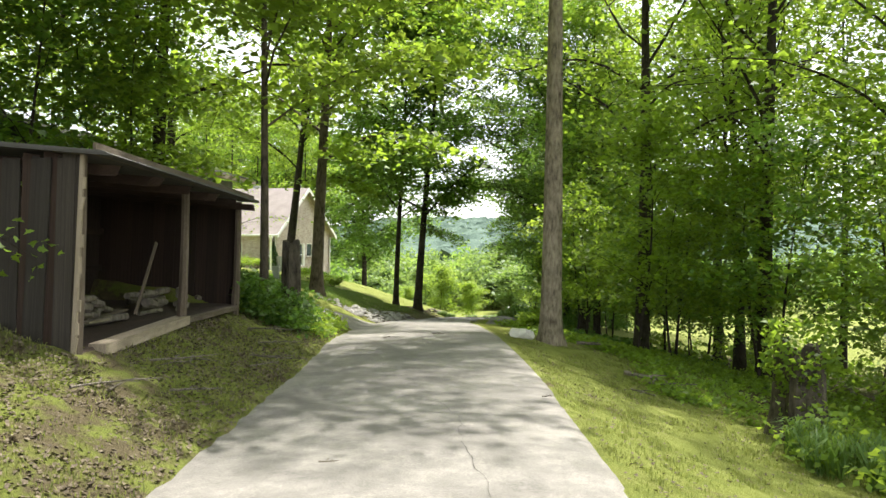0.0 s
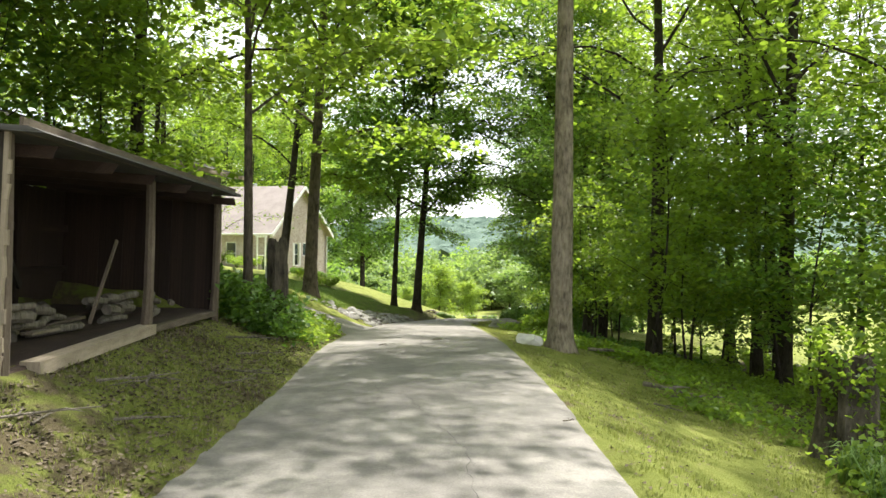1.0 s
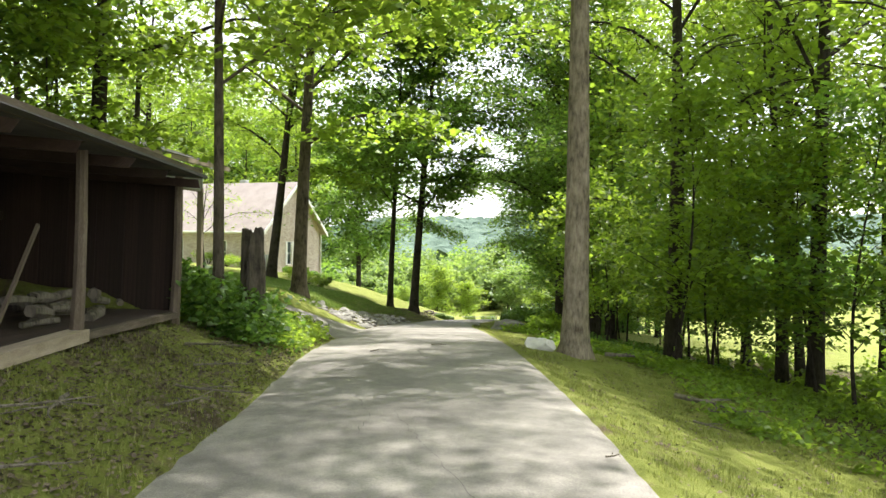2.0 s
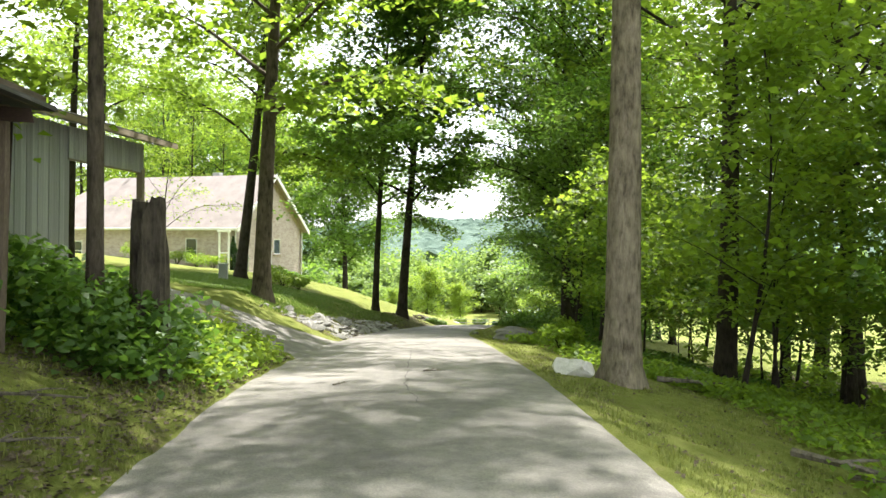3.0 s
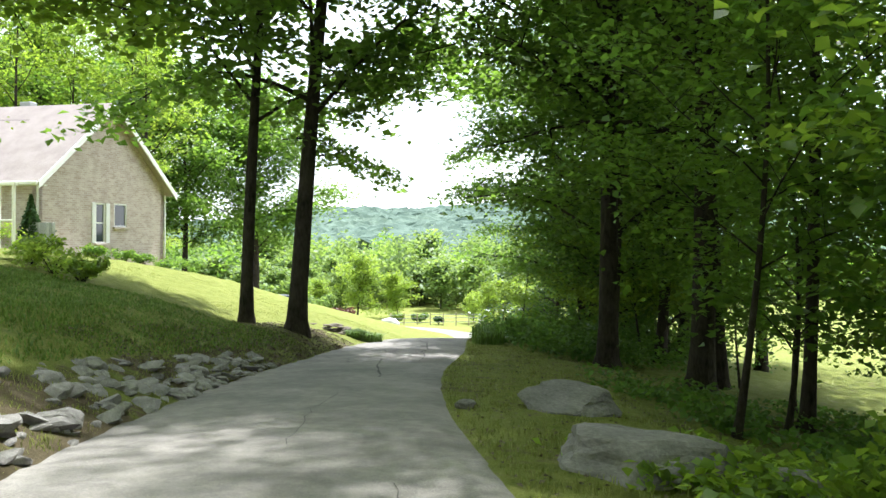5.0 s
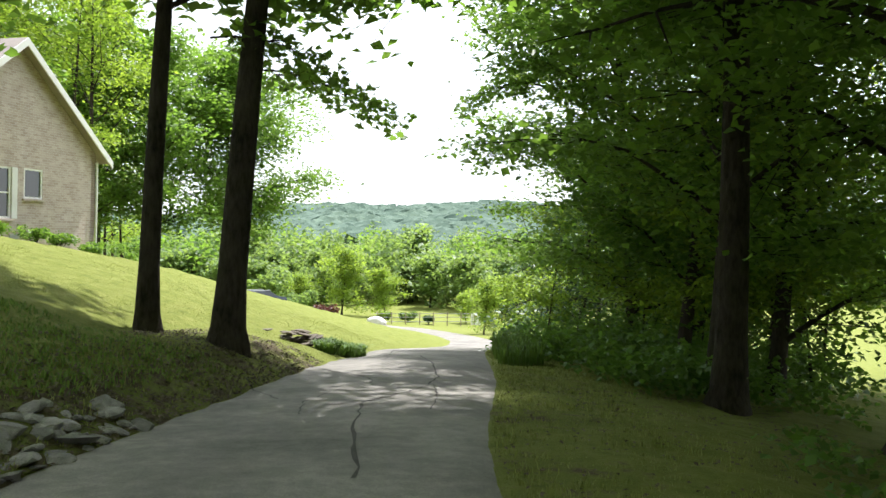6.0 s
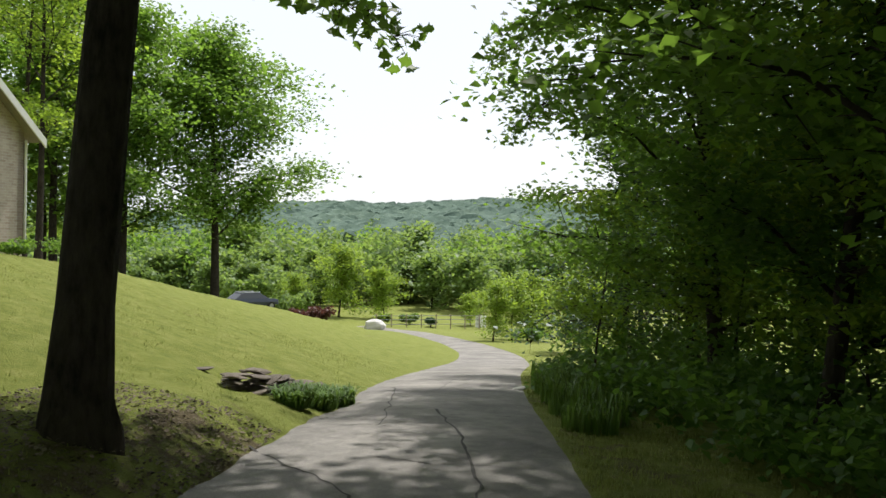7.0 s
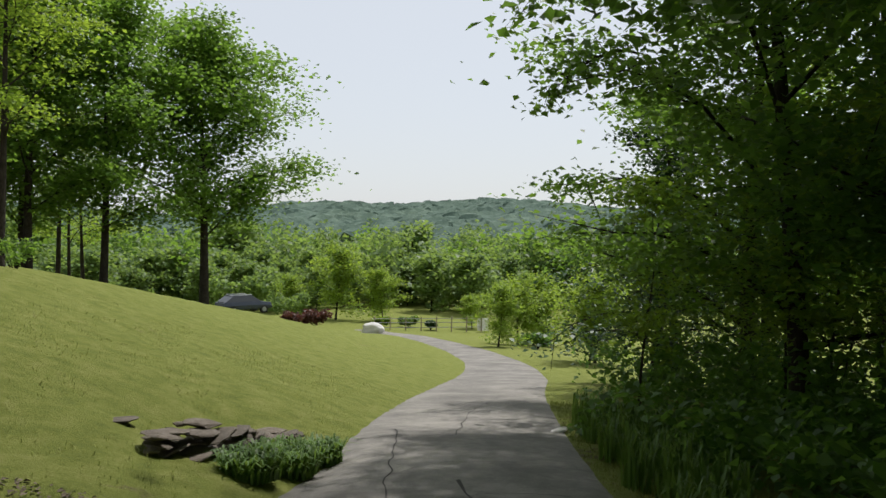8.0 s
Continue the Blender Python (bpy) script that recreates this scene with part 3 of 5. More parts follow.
tagged(leaf_cloud("valley_woods", vcen[~dusky], 0.8, LEAF_FAR, None, rv, tilt=0.8), "light-green leafy woods along the valley floor, paled for haze", "woods", kind="stuff")
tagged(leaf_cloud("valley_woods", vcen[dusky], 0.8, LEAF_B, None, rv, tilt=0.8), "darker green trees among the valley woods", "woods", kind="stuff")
yard = tree(on(5.56, 131), 70, 7.7, 0.12, 1.0, 2.7, 5200, leaf=0.34, foliage=LEAF_LIME, limbs=18, clump=(0.55, 0.4), sides=4)
named(yard, "young light-green tree on the lower lawn", "lower lawn trees")
for x, y, s in ((10.94, 129, 0.72), (0.03, 128, 0.6), (19.97, 122, 0.42), (13.80, 85, 0.45), (16.66, 91, 0.55), (18.38, 93, 0.6), (19.80, 95, 0.55), (14.55, 70.5, 0.5), (13.54, 68.5, 0.42)):
    copy_thing(yard, on(x, y, rz=77 * x, s=s))
named(tree(on(-5.27, 98), 71, 19.5, 0.36, 5.0, 6.6, 27000, leaf=0.37, foliage=LEAF_B, limbs=26, clump=(0.8, 0.5)), "broad oak with a full crown beyond the lawn's brow")
for x, y, sd in ((-10.35, 90, 72), (-13.39, 86, 73), (-16.80, 95, 74), (-18.45, 80, 78), (-21.87, 88, 79)):
    named(tree(on(x, y), sd, 18 + sd % 3, 0.26, 3.6, 4.4, 15000, leaf=0.34, foliage=LEAF_B, limbs=20, clump=(0.7, 0.4)), "tall slim tree beyond the house")
for x, y in scatter(9, -27, -9, 62, 74, 2.6, lambda x, y: x < -10.5 or y > 66):
    copy_thing(forest[rs.randint(3)], on(x, y, rz=rs.uniform(0, 360), s=rs.uniform(0.8, 1.05)))
for x, y in scatter(8, -34, -19, 30, 46, 3.0):
    copy_thing(forest[rs.randint(3)], on(x, y, rz=rs.uniform(0, 360), s=rs.uniform(0.8, 1.05)))
for x, y in scatter(14, -45, -12, 62, 130, 4.5, lambda x, y: not (x > -26 and y < 66)):
    copy_thing(forest[rs.randint(3)], on(x, y, rz=rs.uniform(0, 360), s=rs.uniform(0.9, 1.2)))

# the woods that cover the ridge, distant haze put into their blue-green colour
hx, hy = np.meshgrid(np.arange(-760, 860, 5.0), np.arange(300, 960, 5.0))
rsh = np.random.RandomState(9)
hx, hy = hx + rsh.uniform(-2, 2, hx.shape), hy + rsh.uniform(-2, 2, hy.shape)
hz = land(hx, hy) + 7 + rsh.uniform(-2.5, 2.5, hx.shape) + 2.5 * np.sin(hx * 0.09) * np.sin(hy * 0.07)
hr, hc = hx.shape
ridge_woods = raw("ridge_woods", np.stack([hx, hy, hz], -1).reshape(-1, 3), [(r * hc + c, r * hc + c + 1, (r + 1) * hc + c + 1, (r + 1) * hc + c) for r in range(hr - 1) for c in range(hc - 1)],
                  surface("hazy_ridge_canopy", [(0.3, (0.045, 0.08, 0.062)), (0.5, (0.075, 0.12, 0.088)), (0.7, (0.115, 0.165, 0.11))], 0.02, 0.3, 1.0, (1, 1, 1), 0.8, 2.0), smooth=False)
tagged(ridge_woods, "wooded ridge on the horizon, coloured blue-green for haze", "woods", kind="stuff")


# ---------------------------------------------------------------- timber helpers
def board_mesh(seed):
    bm = box_bm(1, 1, 1)
    rb = random.Random(seed)
    for v in bm.verts:
        v.co.x += rb.uniform(-.05, .05)
        if v.co.z > 0:
            v.co.z += rb.uniform(-.012, .012)
    me = bpy.data.meshes.new("board")
    bm.to_mesh(me)
    bm.free()
    return me


BOARD_MESH = {}


def board(name, parent, material, at, size, rot=(0, 0, 0)):
    """One timber: a shared, slightly uneven block, set at its place with its size."""
    key = (material.name, rs.randint(3))
    if key not in BOARD_MESH:
        BOARD_MESH[key] = board_mesh(len(BOARD_MESH))
        BOARD_MESH[key].materials.append(material)
    ob = new(name, BOARD_MESH[key])
    ob.parent = parent
    ob.matrix_basis = pose(*at, *rot) @ Matrix.Diagonal((*size, 1))
    return ob


# ---------------------------------------------------------------- the open woodshed
shed = empty("woodshed", pose(-3.6, 7.65, 0.60, 0, 1.8, -2.4) @ Matrix.Scale(0.88, 4))
tagged(shed, "leaning open-fronted woodshed of dark weathered boards", "shed")
L, D = 6.9, 2.7
for i in range(19):  # near end wall, vertical boards
    w = D / 13
    if i < 13:
        board("wall_board", shed, (BOARD_WORN, BOARD, BOARD, BOARD_WORN, BOARD)[i % 5], (-w * (i + .5), rs.uniform(-.02, .03), 0.85 - 0.008 * i), (w * rs.uniform(.84, 1.0), 0.025, 2.46 - 0.02 * i + rs.uniform(-.08, .03)), (0, rs.uniform(-.9, .9), rs.uniform(-2, 2)))
for i in range(13):  # far end wall
    w = D / 13
    board("wall_board", shed, BOARD, (-w * (i + .5), L + 0.008 * (i % 2), 0.92), (w * 1.0, 0.025, 2.0))
for i in range(32):  # back wall
    w = L / 32
    board("wall_board", shed, BOARD, (-D, w * (i + .5), 0.92), (0.025, w * 1.0, 1.95))
for y, hgt in ((0.03, 2.05), (3.55, 1.93), (6.75, 1.93)):
    bm = bmesh.new()
    v, fc = [], []
    tube(v, fc, [(0.0, y, -0.25), (0.015, y, 0.5), (0.0, y + .02, 1.2), (-.01, y, hgt)], [0.085, 0.068, 0.062, 0.06], 8)
    for q in v:
        bm.verts.new(q)
    bm.verts.ensure_lookup_table()
    for q in fc:
        bm.faces.new([bm.verts[k] for k in q])
    part("post", bm, POST_WOOD, shed)
board("corner_board", shed, BOARD_WORN, (-0.42, -0.035, 0.86), (0.22, 0.03, 2.3), (0, 0.8, 0))
board("corner_board", shed, BOARD_WORN, (-0.13, -0.03, 0.86), (0.2, 0.03, 2.34), (0, -0.5, 0))
board("corner_strip", shed, PALE_WOOD, (0.03, -0.05, 0.92), (0.045, 0.04, 2.3), (0, 0.3, 0))
for y in (1.8, 5.2):
    board("inner_post", shed, BOARD, (-D + .08, y, 0.95), (0.09, 0.11, 1.95))
for z in (0.55, 1.25):
    board("rail", shed, BOARD, (-D + .06, L / 2, z), (0.05, L, 0.12))
board("brace", shed, BOARD_WORN, (-D + .35, 4.3, 1.05), (0.05, 0.11, 1.75), (38, 0, 0))
board("brace", shed, BOARD_WORN, (-D + .35, 2.9, 1.05), (0.05, 0.11, 1.75), (-38, 0, 0))
board("pole", shed, POST_WOOD, (-0.35, 3.0, 0.62), (0.035, 0.035, 1.25), (-36, 0, 0))
board("sill", shed, PALE_WOOD, (0.05, 2.0, -0.05), (0.2, 3.2, 0.13), (0.6, 0, 1.0))
board("sill", shed, POST_WOOD, (0.02, 5.2, -0.07), (0.11, 2.9, 0.08), (-0.5, 0, -0.8))
board("floor", shed, BOARD, (-D / 2, L / 2, -0.065), (D - .06, L - .06, 0.05))
board("fascia", shed, POST_WOOD, (0.20, L / 2, 2.06), (0.035, L + .3, 0.13), (-0.9, 0, 0))
board("roof", shed, ROOFING, (-D / 2 + .08, L / 2, 2.08), (D + .6, L + .36, 0.05), (-0.9, 2.2, 0))
for i in range(9):  # ragged chips along the pale corner strip
    board("splinter", shed, PALE_WOOD, (0.045 + 0.012 * (i % 3), -0.06, 0.05 + 0.22 * i + rs.uniform(-.06, .06)), (0.03, 0.03, rs.uniform(.1, .22)), (0, rs.uniform(-12, 12), 0))
for i in range(7):  # loose planks left on the floor
    board("plank", shed, (BOARD_WORN, PALE_WOOD, POST_WOOD)[i % 3], (-0.75 - 0.16 * (i % 4), 1.2 + 0.35 * i, 0.0 + 0.035 * (i % 3)), (0.14, rs.uniform(1.0, 1.7), 0.03), (rs.uniform(-2, 2), rs.uniform(-4, 4), rs.uniform(-25, 25)))
for i in range(6):
    board("rafter", shed, BOARD, (-D / 2 + .08, 0.3 + i * (L - .6) / 5, 1.985 - 0.02 * i), (D + .3, 0.06, 0.12), (0, 2.2, 0))


def log_pile(m, seed, n, label):
    """A heap of split firewood, each piece its own part."""
    root = empty("firewood_pile", m)
    tagged(root, label, "firewood")
    r2 = np.random.RandomState(seed)
    for i in range(n):
        ln, rd = r2.uniform(.3, .65), r2.uniform(.035, .07)
        v, fc = [], []
        tube(v, fc, [(-ln / 2, 0, 0), (0, 0.01, 0.01), (ln / 2, 0, 0)], [rd, rd * 1.05, rd * .95], 7)
        fc.append(tuple(range(6, -1, -1)))
        ob = raw("log", v, fc, LOG_WOOD, root)
        row = i % 5
        ob.matrix_basis = pose(r2.uniform(-.35, .35), -0.9 + 0.42 * row + r2.uniform(-.1, .1), 0.055 + 0.11 * (i // 5), r2.uniform(-8, 8), r2.uniform(-8, 8), r2.uniform(50, 130))
    return root


log_pile(pose(-4.3, 9.5, 0.58), 1, 16, "loose heap of split grey firewood on the shed floor")
log_pile(pose(-4.1, 12.3, 0.57), 2, 14, "heap of split firewood and branches in the shed")


# ---------------------------------------------------------------- the grey barn
barn = empty("barn", pose(-6.25, 26.8, gz(-6.25, 26.8) + 0.12, 0, 0, -11))
tagged(barn, "weathered grey board barn with an open corner bay", "barn")
for i in range(26):
    w = 0.17
    y = -3.0 - w * (i + .5)
    board("wall_board", barn, BOARD_GREY, (-0.02 + 0.01 * (i % 2), y, 1.5), (0.025, w * .95, 3.1))
for i in range(18):
    board("header_board", barn, BOARD_GREY, (0.02, -0.05 - 0.168 * (i + .5), 2.72), (0.025, 0.16, 0.66 + rs.uniform(-.02, .02)))
for i in range(17):
    board("wall_board", barn, BOARD_GREY, (-5.2 + 0.0, -0.2 - 0.43 * i, 1.5), (0.03, 0.42, 3.1))
board("beam", barn, PALE_WOOD, (-0.05, -1.5, 2.44), (0.12, 3.1, 0.14))
board("post", barn, PALE_WOOD, (-0.02, -0.1, 1.2), (0.14, 0.14, 2.5))
for i in range(16):
    board("partition_board", barn, BOARD_GREY, (-0.1 - 0.32 * (i + .5), -3.0, 1.5), (0.31, 0.03, 3.1))
for i in range(16):
    board("end_board", barn, BOARD_GREY, (-0.1 - 0.32 * (i + .5), -7.45, 1.6), (0.31, 0.03, 3.3))
board("roof", barn, ROOFING, (-1.15, -3.6, 3.62), (3.6, 8.4, 0.07), (0, 16, 0))
board("roof", barn, ROOFING, (-4.5, -3.6, 3.62), (3.6, 8.4, 0.07), (0, -16, 0))
board("fascia", barn, PALE_WOOD, (0.57, -3.6, 3.08), (0.04, 8.4, 0.12))
for i in range(8):
    board("rafter", barn, BOARD_GREY, (-1.15, 0.3 - i, 3.53), (3.4, 0.06, 0.11), (0, 16, 0))

# ---------------------------------------------------------------- the brick house
def brick_mat():
    m, nt, b, out = mat("pale_brick")
    tc = nt.nodes.new("ShaderNodeTexCoord")
    sp = nt.nodes.new("ShaderNodeSeparateXYZ")
    cb = nt.nodes.new("ShaderNodeCombineXYZ")
    ad = nt.nodes.new("ShaderNodeMath")
    nt.links.new(tc.outputs["Object"], sp.inputs[0])
    nt.links.new(sp.outputs[0], ad.inputs[0])
    nt.links.new(sp.outputs[1], ad.inputs[1])
    nt.links.new(ad.outputs[0], cb.inputs[0])
    nt.links.new(sp.outputs[2], cb.inputs[1])
    br = node(nt, "ShaderNodeTexBrick", Scale=1.0, Mortar_Size=0.006, Brick_Width=0.205, Row_Height=0.075)
    br.inputs["Color1"].default_value = (0.44, 0.35, 0.305, 1)
    br.inputs["Color2"].default_value = (0.58, 0.495, 0.445, 1)
    br.inputs["Mortar"].default_value = (0.60, 0.56, 0.52, 1)
    nt.links.new(cb.outputs[0], br.inputs["Vector"])
    n1 = noise_tex(nt, tc.outputs["Object"], 2.2, 5)
    stain = ramp(nt, n1, [(0.3, (0.80, 0.76, 0.74)), (0.65, (1, 1, 1))])
    nt.links.new(mix(nt, 1.0, br.outputs["Color"], stain, "MULTIPLY"), b.inputs["Base Color"])
    b.inputs["Roughness"].default_value = 0.92
    bump(nt, b, br.outputs["Fac"], -0.6, 0.008)
    return m


BRICKWORK = brick_mat()
GA, HW_, HL = 23.2, 7.2, 15.2
house = empty("house", pose(-8.75, 51.45, -0.86, 0, 0, -GA))
tagged(house, "single-storey pale brick house with a taupe shingle roof", "house")
EAVE, APEX = 3.25, 6.2


def wall_with_holes(name, length, height, holes, gable=0.0, thick=0.22):
    """A wall in the plane x = 0, from y = 0 to length, with openings (y0, y1, z0, z1) right through it."""
    ys = sorted({0, length, *[h[0] for h in holes], *[h[1] for h in holes]})
    zs = sorted({0, height, *[h[2] for h in holes], *[h[3] for h in holes]})
    bm = bmesh.new()
    for y0, y1 in zip(ys, ys[1:]):
        for z0, z1 in zip(zs, zs[1:]):
            if any(h[0] <= y0 and y1 <= h[1] and h[2] <= z0 and z1 <= h[3] for h in holes):
                continue
            bmesh.ops.create_cube(bm, size=1, matrix=Matrix.Translation((-thick / 2, (y0 + y1) / 2, (z0 + z1) / 2)) @ Matrix.Diagonal((thick, y1 - y0, z1 - z0, 1)))
    if gable:
        tri = [bm.verts.new((x, y, z)) for x in (0, -thick) for y, z in ((0, height), (length, height), (length / 2, height + gable))]
        for f in ((0, 1, 2), (5, 4, 3), (0, 3, 4, 1), (1, 4, 5, 2), (2, 5, 3, 0)):
            bm.faces.new([tri[k] for k in f])
    bmesh.ops.remove_doubles(bm, verts=bm.verts, dist=0.001)
    inner = [f for f in bm.faces if len([g for g in bm.faces if g is not f and (g.calc_center_median() - f.calc_center_median()).length < 0.001])]
    bmesh.ops.delete(bm, geom=inner, context="FACES_ONLY")
    bmesh.ops.recalc_face_normals(bm, faces=bm.faces)
    return part(name, bm, BRICKWORK, house)


def window(m, w, h, shutters=False, mullion=True):
    """A white-framed sash window set in its opening, with shutters if it has them."""
    root = new("window")
    root.parent, root.matrix_basis = house, m
    fr = 0.06
    bm = bmesh.new()
    for y, z, sy, sz in ((0, -h / 2 + fr / 2, w, fr), (0, h / 2 - fr / 2, w, fr), (-w / 2 + fr / 2, 0, fr, h - 2 * fr), (w / 2 - fr / 2, 0, fr, h - 2 * fr)) + (((0, 0, w - 2 * fr, 0.045),) if mullion else ()):
        bmesh.ops.create_cube(bm, size=1, matrix=Matrix.Translation((-0.05, y, z)) @ Matrix.Diagonal((0.07, sy, sz, 1)))
    me = part("window_frame", bm, WHITE, root)
    part("pane", box_bm(0.012, w - 2 * fr, h - 2 * fr, (-0.06, 0, 0)), GLASS, root)
    part("sill", box_bm(0.12, w + 0.14, 0.07, (0.03, 0, -h / 2 - 0.04), 0.008), BRICKWORK, root)
    if shutters:
        for s in (-1, 1):
            part("shutter", box_bm(0.03, 0.22, h, (0.02, s * (w / 2 + 0.115), 0), 0.006), WHITE, root)
    return root


gable = wall_with_holes("gable_wall", HW_, EAVE, [(2.92, 3.47, 0.98, 2.5), (3.97, 4.75, 1.6, 2.52)], APEX - EAVE)
window(pose(0, 3.195, 1.74), 0.55, 1.52, True)
window(pose(0, 4.36, 2.06), 0.78, 0.92, False, False)
part("vent", box_bm(0.03, 0.36, 0.2, (0.012, 3.6, 0.42), 0.01), GREY_METAL, house)
part("vent", box_bm(0.03, 0.36, 0.2, (0.012, 5.75, 0.42), 0.01), GREY_METAL, house)
front = wall_with_holes("front_wall", HL, EAVE, [(2.5, 3.3, 1.1, 2.5), (5.7, 6.7, 1.0, 2.6), (9.3, 10.3, 1.1, 2.3), (10.6, 11.6, 1.1, 2.3)])
front.matrix_basis = pose(0, 0, 0, 0, 0, 90) @ Matrix.Diagonal((-1, 1, 1, 1))
for y, w, z, h in ((2.9, .8, 1.8, 1.4), (6.2, 1.0, 1.8, 1.6), (9.8, 1.0, 1.7, 1.2), (11.1, 1.0, 1.7, 1.2)):
    window(pose(-y, 0, z, 0, 0, -90), w, h)
back = wall_with_holes("back_wall", HL, EAVE, [])
back.matrix_basis = pose(0, HW_, 0, 0, 0, 90)
side = wall_with_holes("side_wall", HW_, EAVE, [])
side.matrix_basis = pose(-HL, HW_, 0, 0, 0, 180)


part("foundation", box_bm(HL - .02, HW_ - .02, 0.9, (-HL / 2, HW_ / 2, -0.452)), BRICKWORK, house)


def roof_slab(name, pts, material, parent, thick=0.09):
    bm = bmesh.new()
    top = [bm.verts.new(p) for p in pts]
    low = [bm.verts.new(Vector(p) - Vector((0, 0, thick))) for p in pts]
    bm.faces.new(top)
    bm.faces.new(low[::-1])
    for i in range(len(pts)):
        j = (i + 1) % len(pts)
        bm.faces.new((top[j], top[i], low[i], low[j]))
    bmesh.ops.recalc_face_normals(bm, faces=bm.faces)
    return part(name, bm, material, parent)


o, rise = 0.38, (APEX - EAVE) / (HW_ / 2)
ez, rz_ = EAVE - o * rise + 0.12, APEX + 0.12
mid = HW_ / 2
roof_slab("roof", [(o, -o, ez), (o, mid, rz_), (-HL + 3.6, mid, rz_), (-HL - o, -o, ez)], SHINGLE, house)
roof_slab("roof", [(o, HW_ + o, ez), (o, mid, rz_), (-HL + 3.6, mid, rz_), (-HL - o, HW_ + o, ez)], SHINGLE, house)
roof_slab("roof", [(-HL - o, -o, ez), (-HL + 3.6, mid, rz_), (-HL - o, HW_ + o, ez)], SHINGLE, house)
for s in (-1, 1):
    y0, y1 = (-o, mid) if s < 0 else (HW_ + o, mid)
    roof_slab("bargeboard", [(o + .03, y0, ez + .0), (o + .03, y1, rz_ + .0), (o - .01, y1, rz_ + .0), (o - .01, y0, ez + .0)], WHITE, house, 0.24)
part("soffit", box_bm(HL + o, o + .02, 0.03, (-HL / 2 + o / 2, -o / 2, ez - 0.12)), WHITE, house)
part("gutter", box_bm(HL + 2 * o, 0.11, 0.12, (-HL / 2, -o - .06, ez - .06), 0.02), WHITE, house, "white eaves gutter")
part("downpipe", box_bm(0.07, 0.07, EAVE - .3, (0.05, 0.0 - .05, EAVE / 2 - .1), 0.02), WHITE, house)
part("downpipe", box_bm(0.07, 0.07, EAVE - .3, (0.05, HW_ + .02, EAVE / 2 - .1), 0.02), WHITE, house)
part("chimney_cap", box_bm(0.5, 0.4, 0.35, (-4.0, mid + .4, rz_ + .05), 0.02), GREY_METAL, house)


# ---------------------------------------------------------------- stumps, stones and fallen wood
def rock_mesh(seed, flat=0.6, cuts=7, rough=0.06, sub=2, lump=1.0):
    """A broken stone: a ball cut by several planes, then roughened."""
    rb = random.Random(seed)
    bm = bmesh.new()
    bmesh.ops.create_icosphere(bm, subdivisions=sub, radius=0.5)
    for _ in range(cuts):
        n = Vector((rb.gauss(0, 1), rb.gauss(0, 1), rb.gauss(0, 0.8))).normalized()
        d = rb.uniform(0.26, 0.4)
        for v in bm.verts:
            k = v.co.dot(n) - d
            if k > 0:
                v.co -= n * k
    for v in bm.verts:
        q = v.co * 3.1 + Vector((seed * 1.7, seed * 0.9, 0))
        v.co += v.co.normalized() * (rb.uniform(-rough, rough) * 0.4 + lump * (0.10 * noise.noise(q) + 0.05 * noise.noise(q * 2.7)))
        v.co.z *= flat
    me = bpy.data.meshes.new("stone")
    bm.to_mesh(me)
    bm.free()
    return me


def stone(parent, me, m, name="stone"):
    ob = new(name, me)
    ob.parent, ob.matrix_basis = parent, m
    return ob


rk = np.random.RandomState(21)
rocks = [rock_mesh(100 + i, 0.34 + 0.1 * (i % 3), 12, 0.04, 2, 0.5) for i in range(7)]
for me in rocks:
    me.materials.append(STONE)
edging = empty("rock_edging", pose(-1.7, 29.5, 0))
tagged(edging, "band of broken grey fieldstones along the drive's edge", "stones")
inv = edging.matrix_basis.inverted()
for i in range(295):
    y = 25.7 + 11.0 * rk.uniform(0, 1) ** 0.75 if i < 250 else rk.uniform(25.2, 27.5)
    edge = float(road_x(y)) - interp(y, HALF_Y, HALF_W)
    wide = interp(y, [25, 28, 33, 38.5], [1.2, 1.2, 1.0, 0.3])
    x = edge - 0.04 - abs(rk.uniform(0, 1)) ** 1.15 * wide - (0.6 if i >= 250 else 0)
    sz = 0.12 + 0.32 * rk.uniform(0, 1) ** 1.8 * interp(y, [25, 32, 38], [1.1, 1.15, 0.75])
    stone(edging, rocks[i % 7], inv @ pose(x, y, gz(x, y) - 0.02 * sz, rk.uniform(-25, 25), rk.uniform(-25, 25), rk.uniform(0, 360)) @ Matrix.Diagonal((sz * rk.uniform(.8, 1.5), sz, sz, 1)))


def single_rock(name, m, seed, material, label, flat=0.6, sub=3, category="rock", cuts=7):
    me = rock_mesh(seed, flat, cuts, 0.02, sub, 0.55)
    me.materials.append(material)
    ob = new(name, me)
    ob.matrix_basis = m
    return tagged(ob, label, category)


single_rock("boulder", on(2.15, 17.75, 0.05, 20) @ Matrix.Diagonal((0.6, 0.52, 0.75, 1)), 31, WHITE_STONE, "pale limestone boulder at the foot of the oak", 0.75, 4, "rock", 13)
single_rock("flat_rock", on(3.5, 31.3, 0.05, -60) @ Matrix.Diagonal((1.7, 1.0, 1.0, 1)), 32, STONE, "low flat grey rock in the grass verge", 0.5, 4, "rock", 11)
single_rock("flat_rock", on(3.0, 28.1, 0.05, -50) @ Matrix.Diagonal((1.7, 1.15, 1.05, 1)), 33, STONE, "flat grey ledge of rock beside the drive", 0.5, 4, "rock", 12)
single_rock("flat_rock", on(3.75, 27.6, 0.03, 10) @ Matrix.Diagonal((0.7, 0.6, 0.6, 1)), 34, STONE, "broken grey rock beside the flat ledge", 0.5)
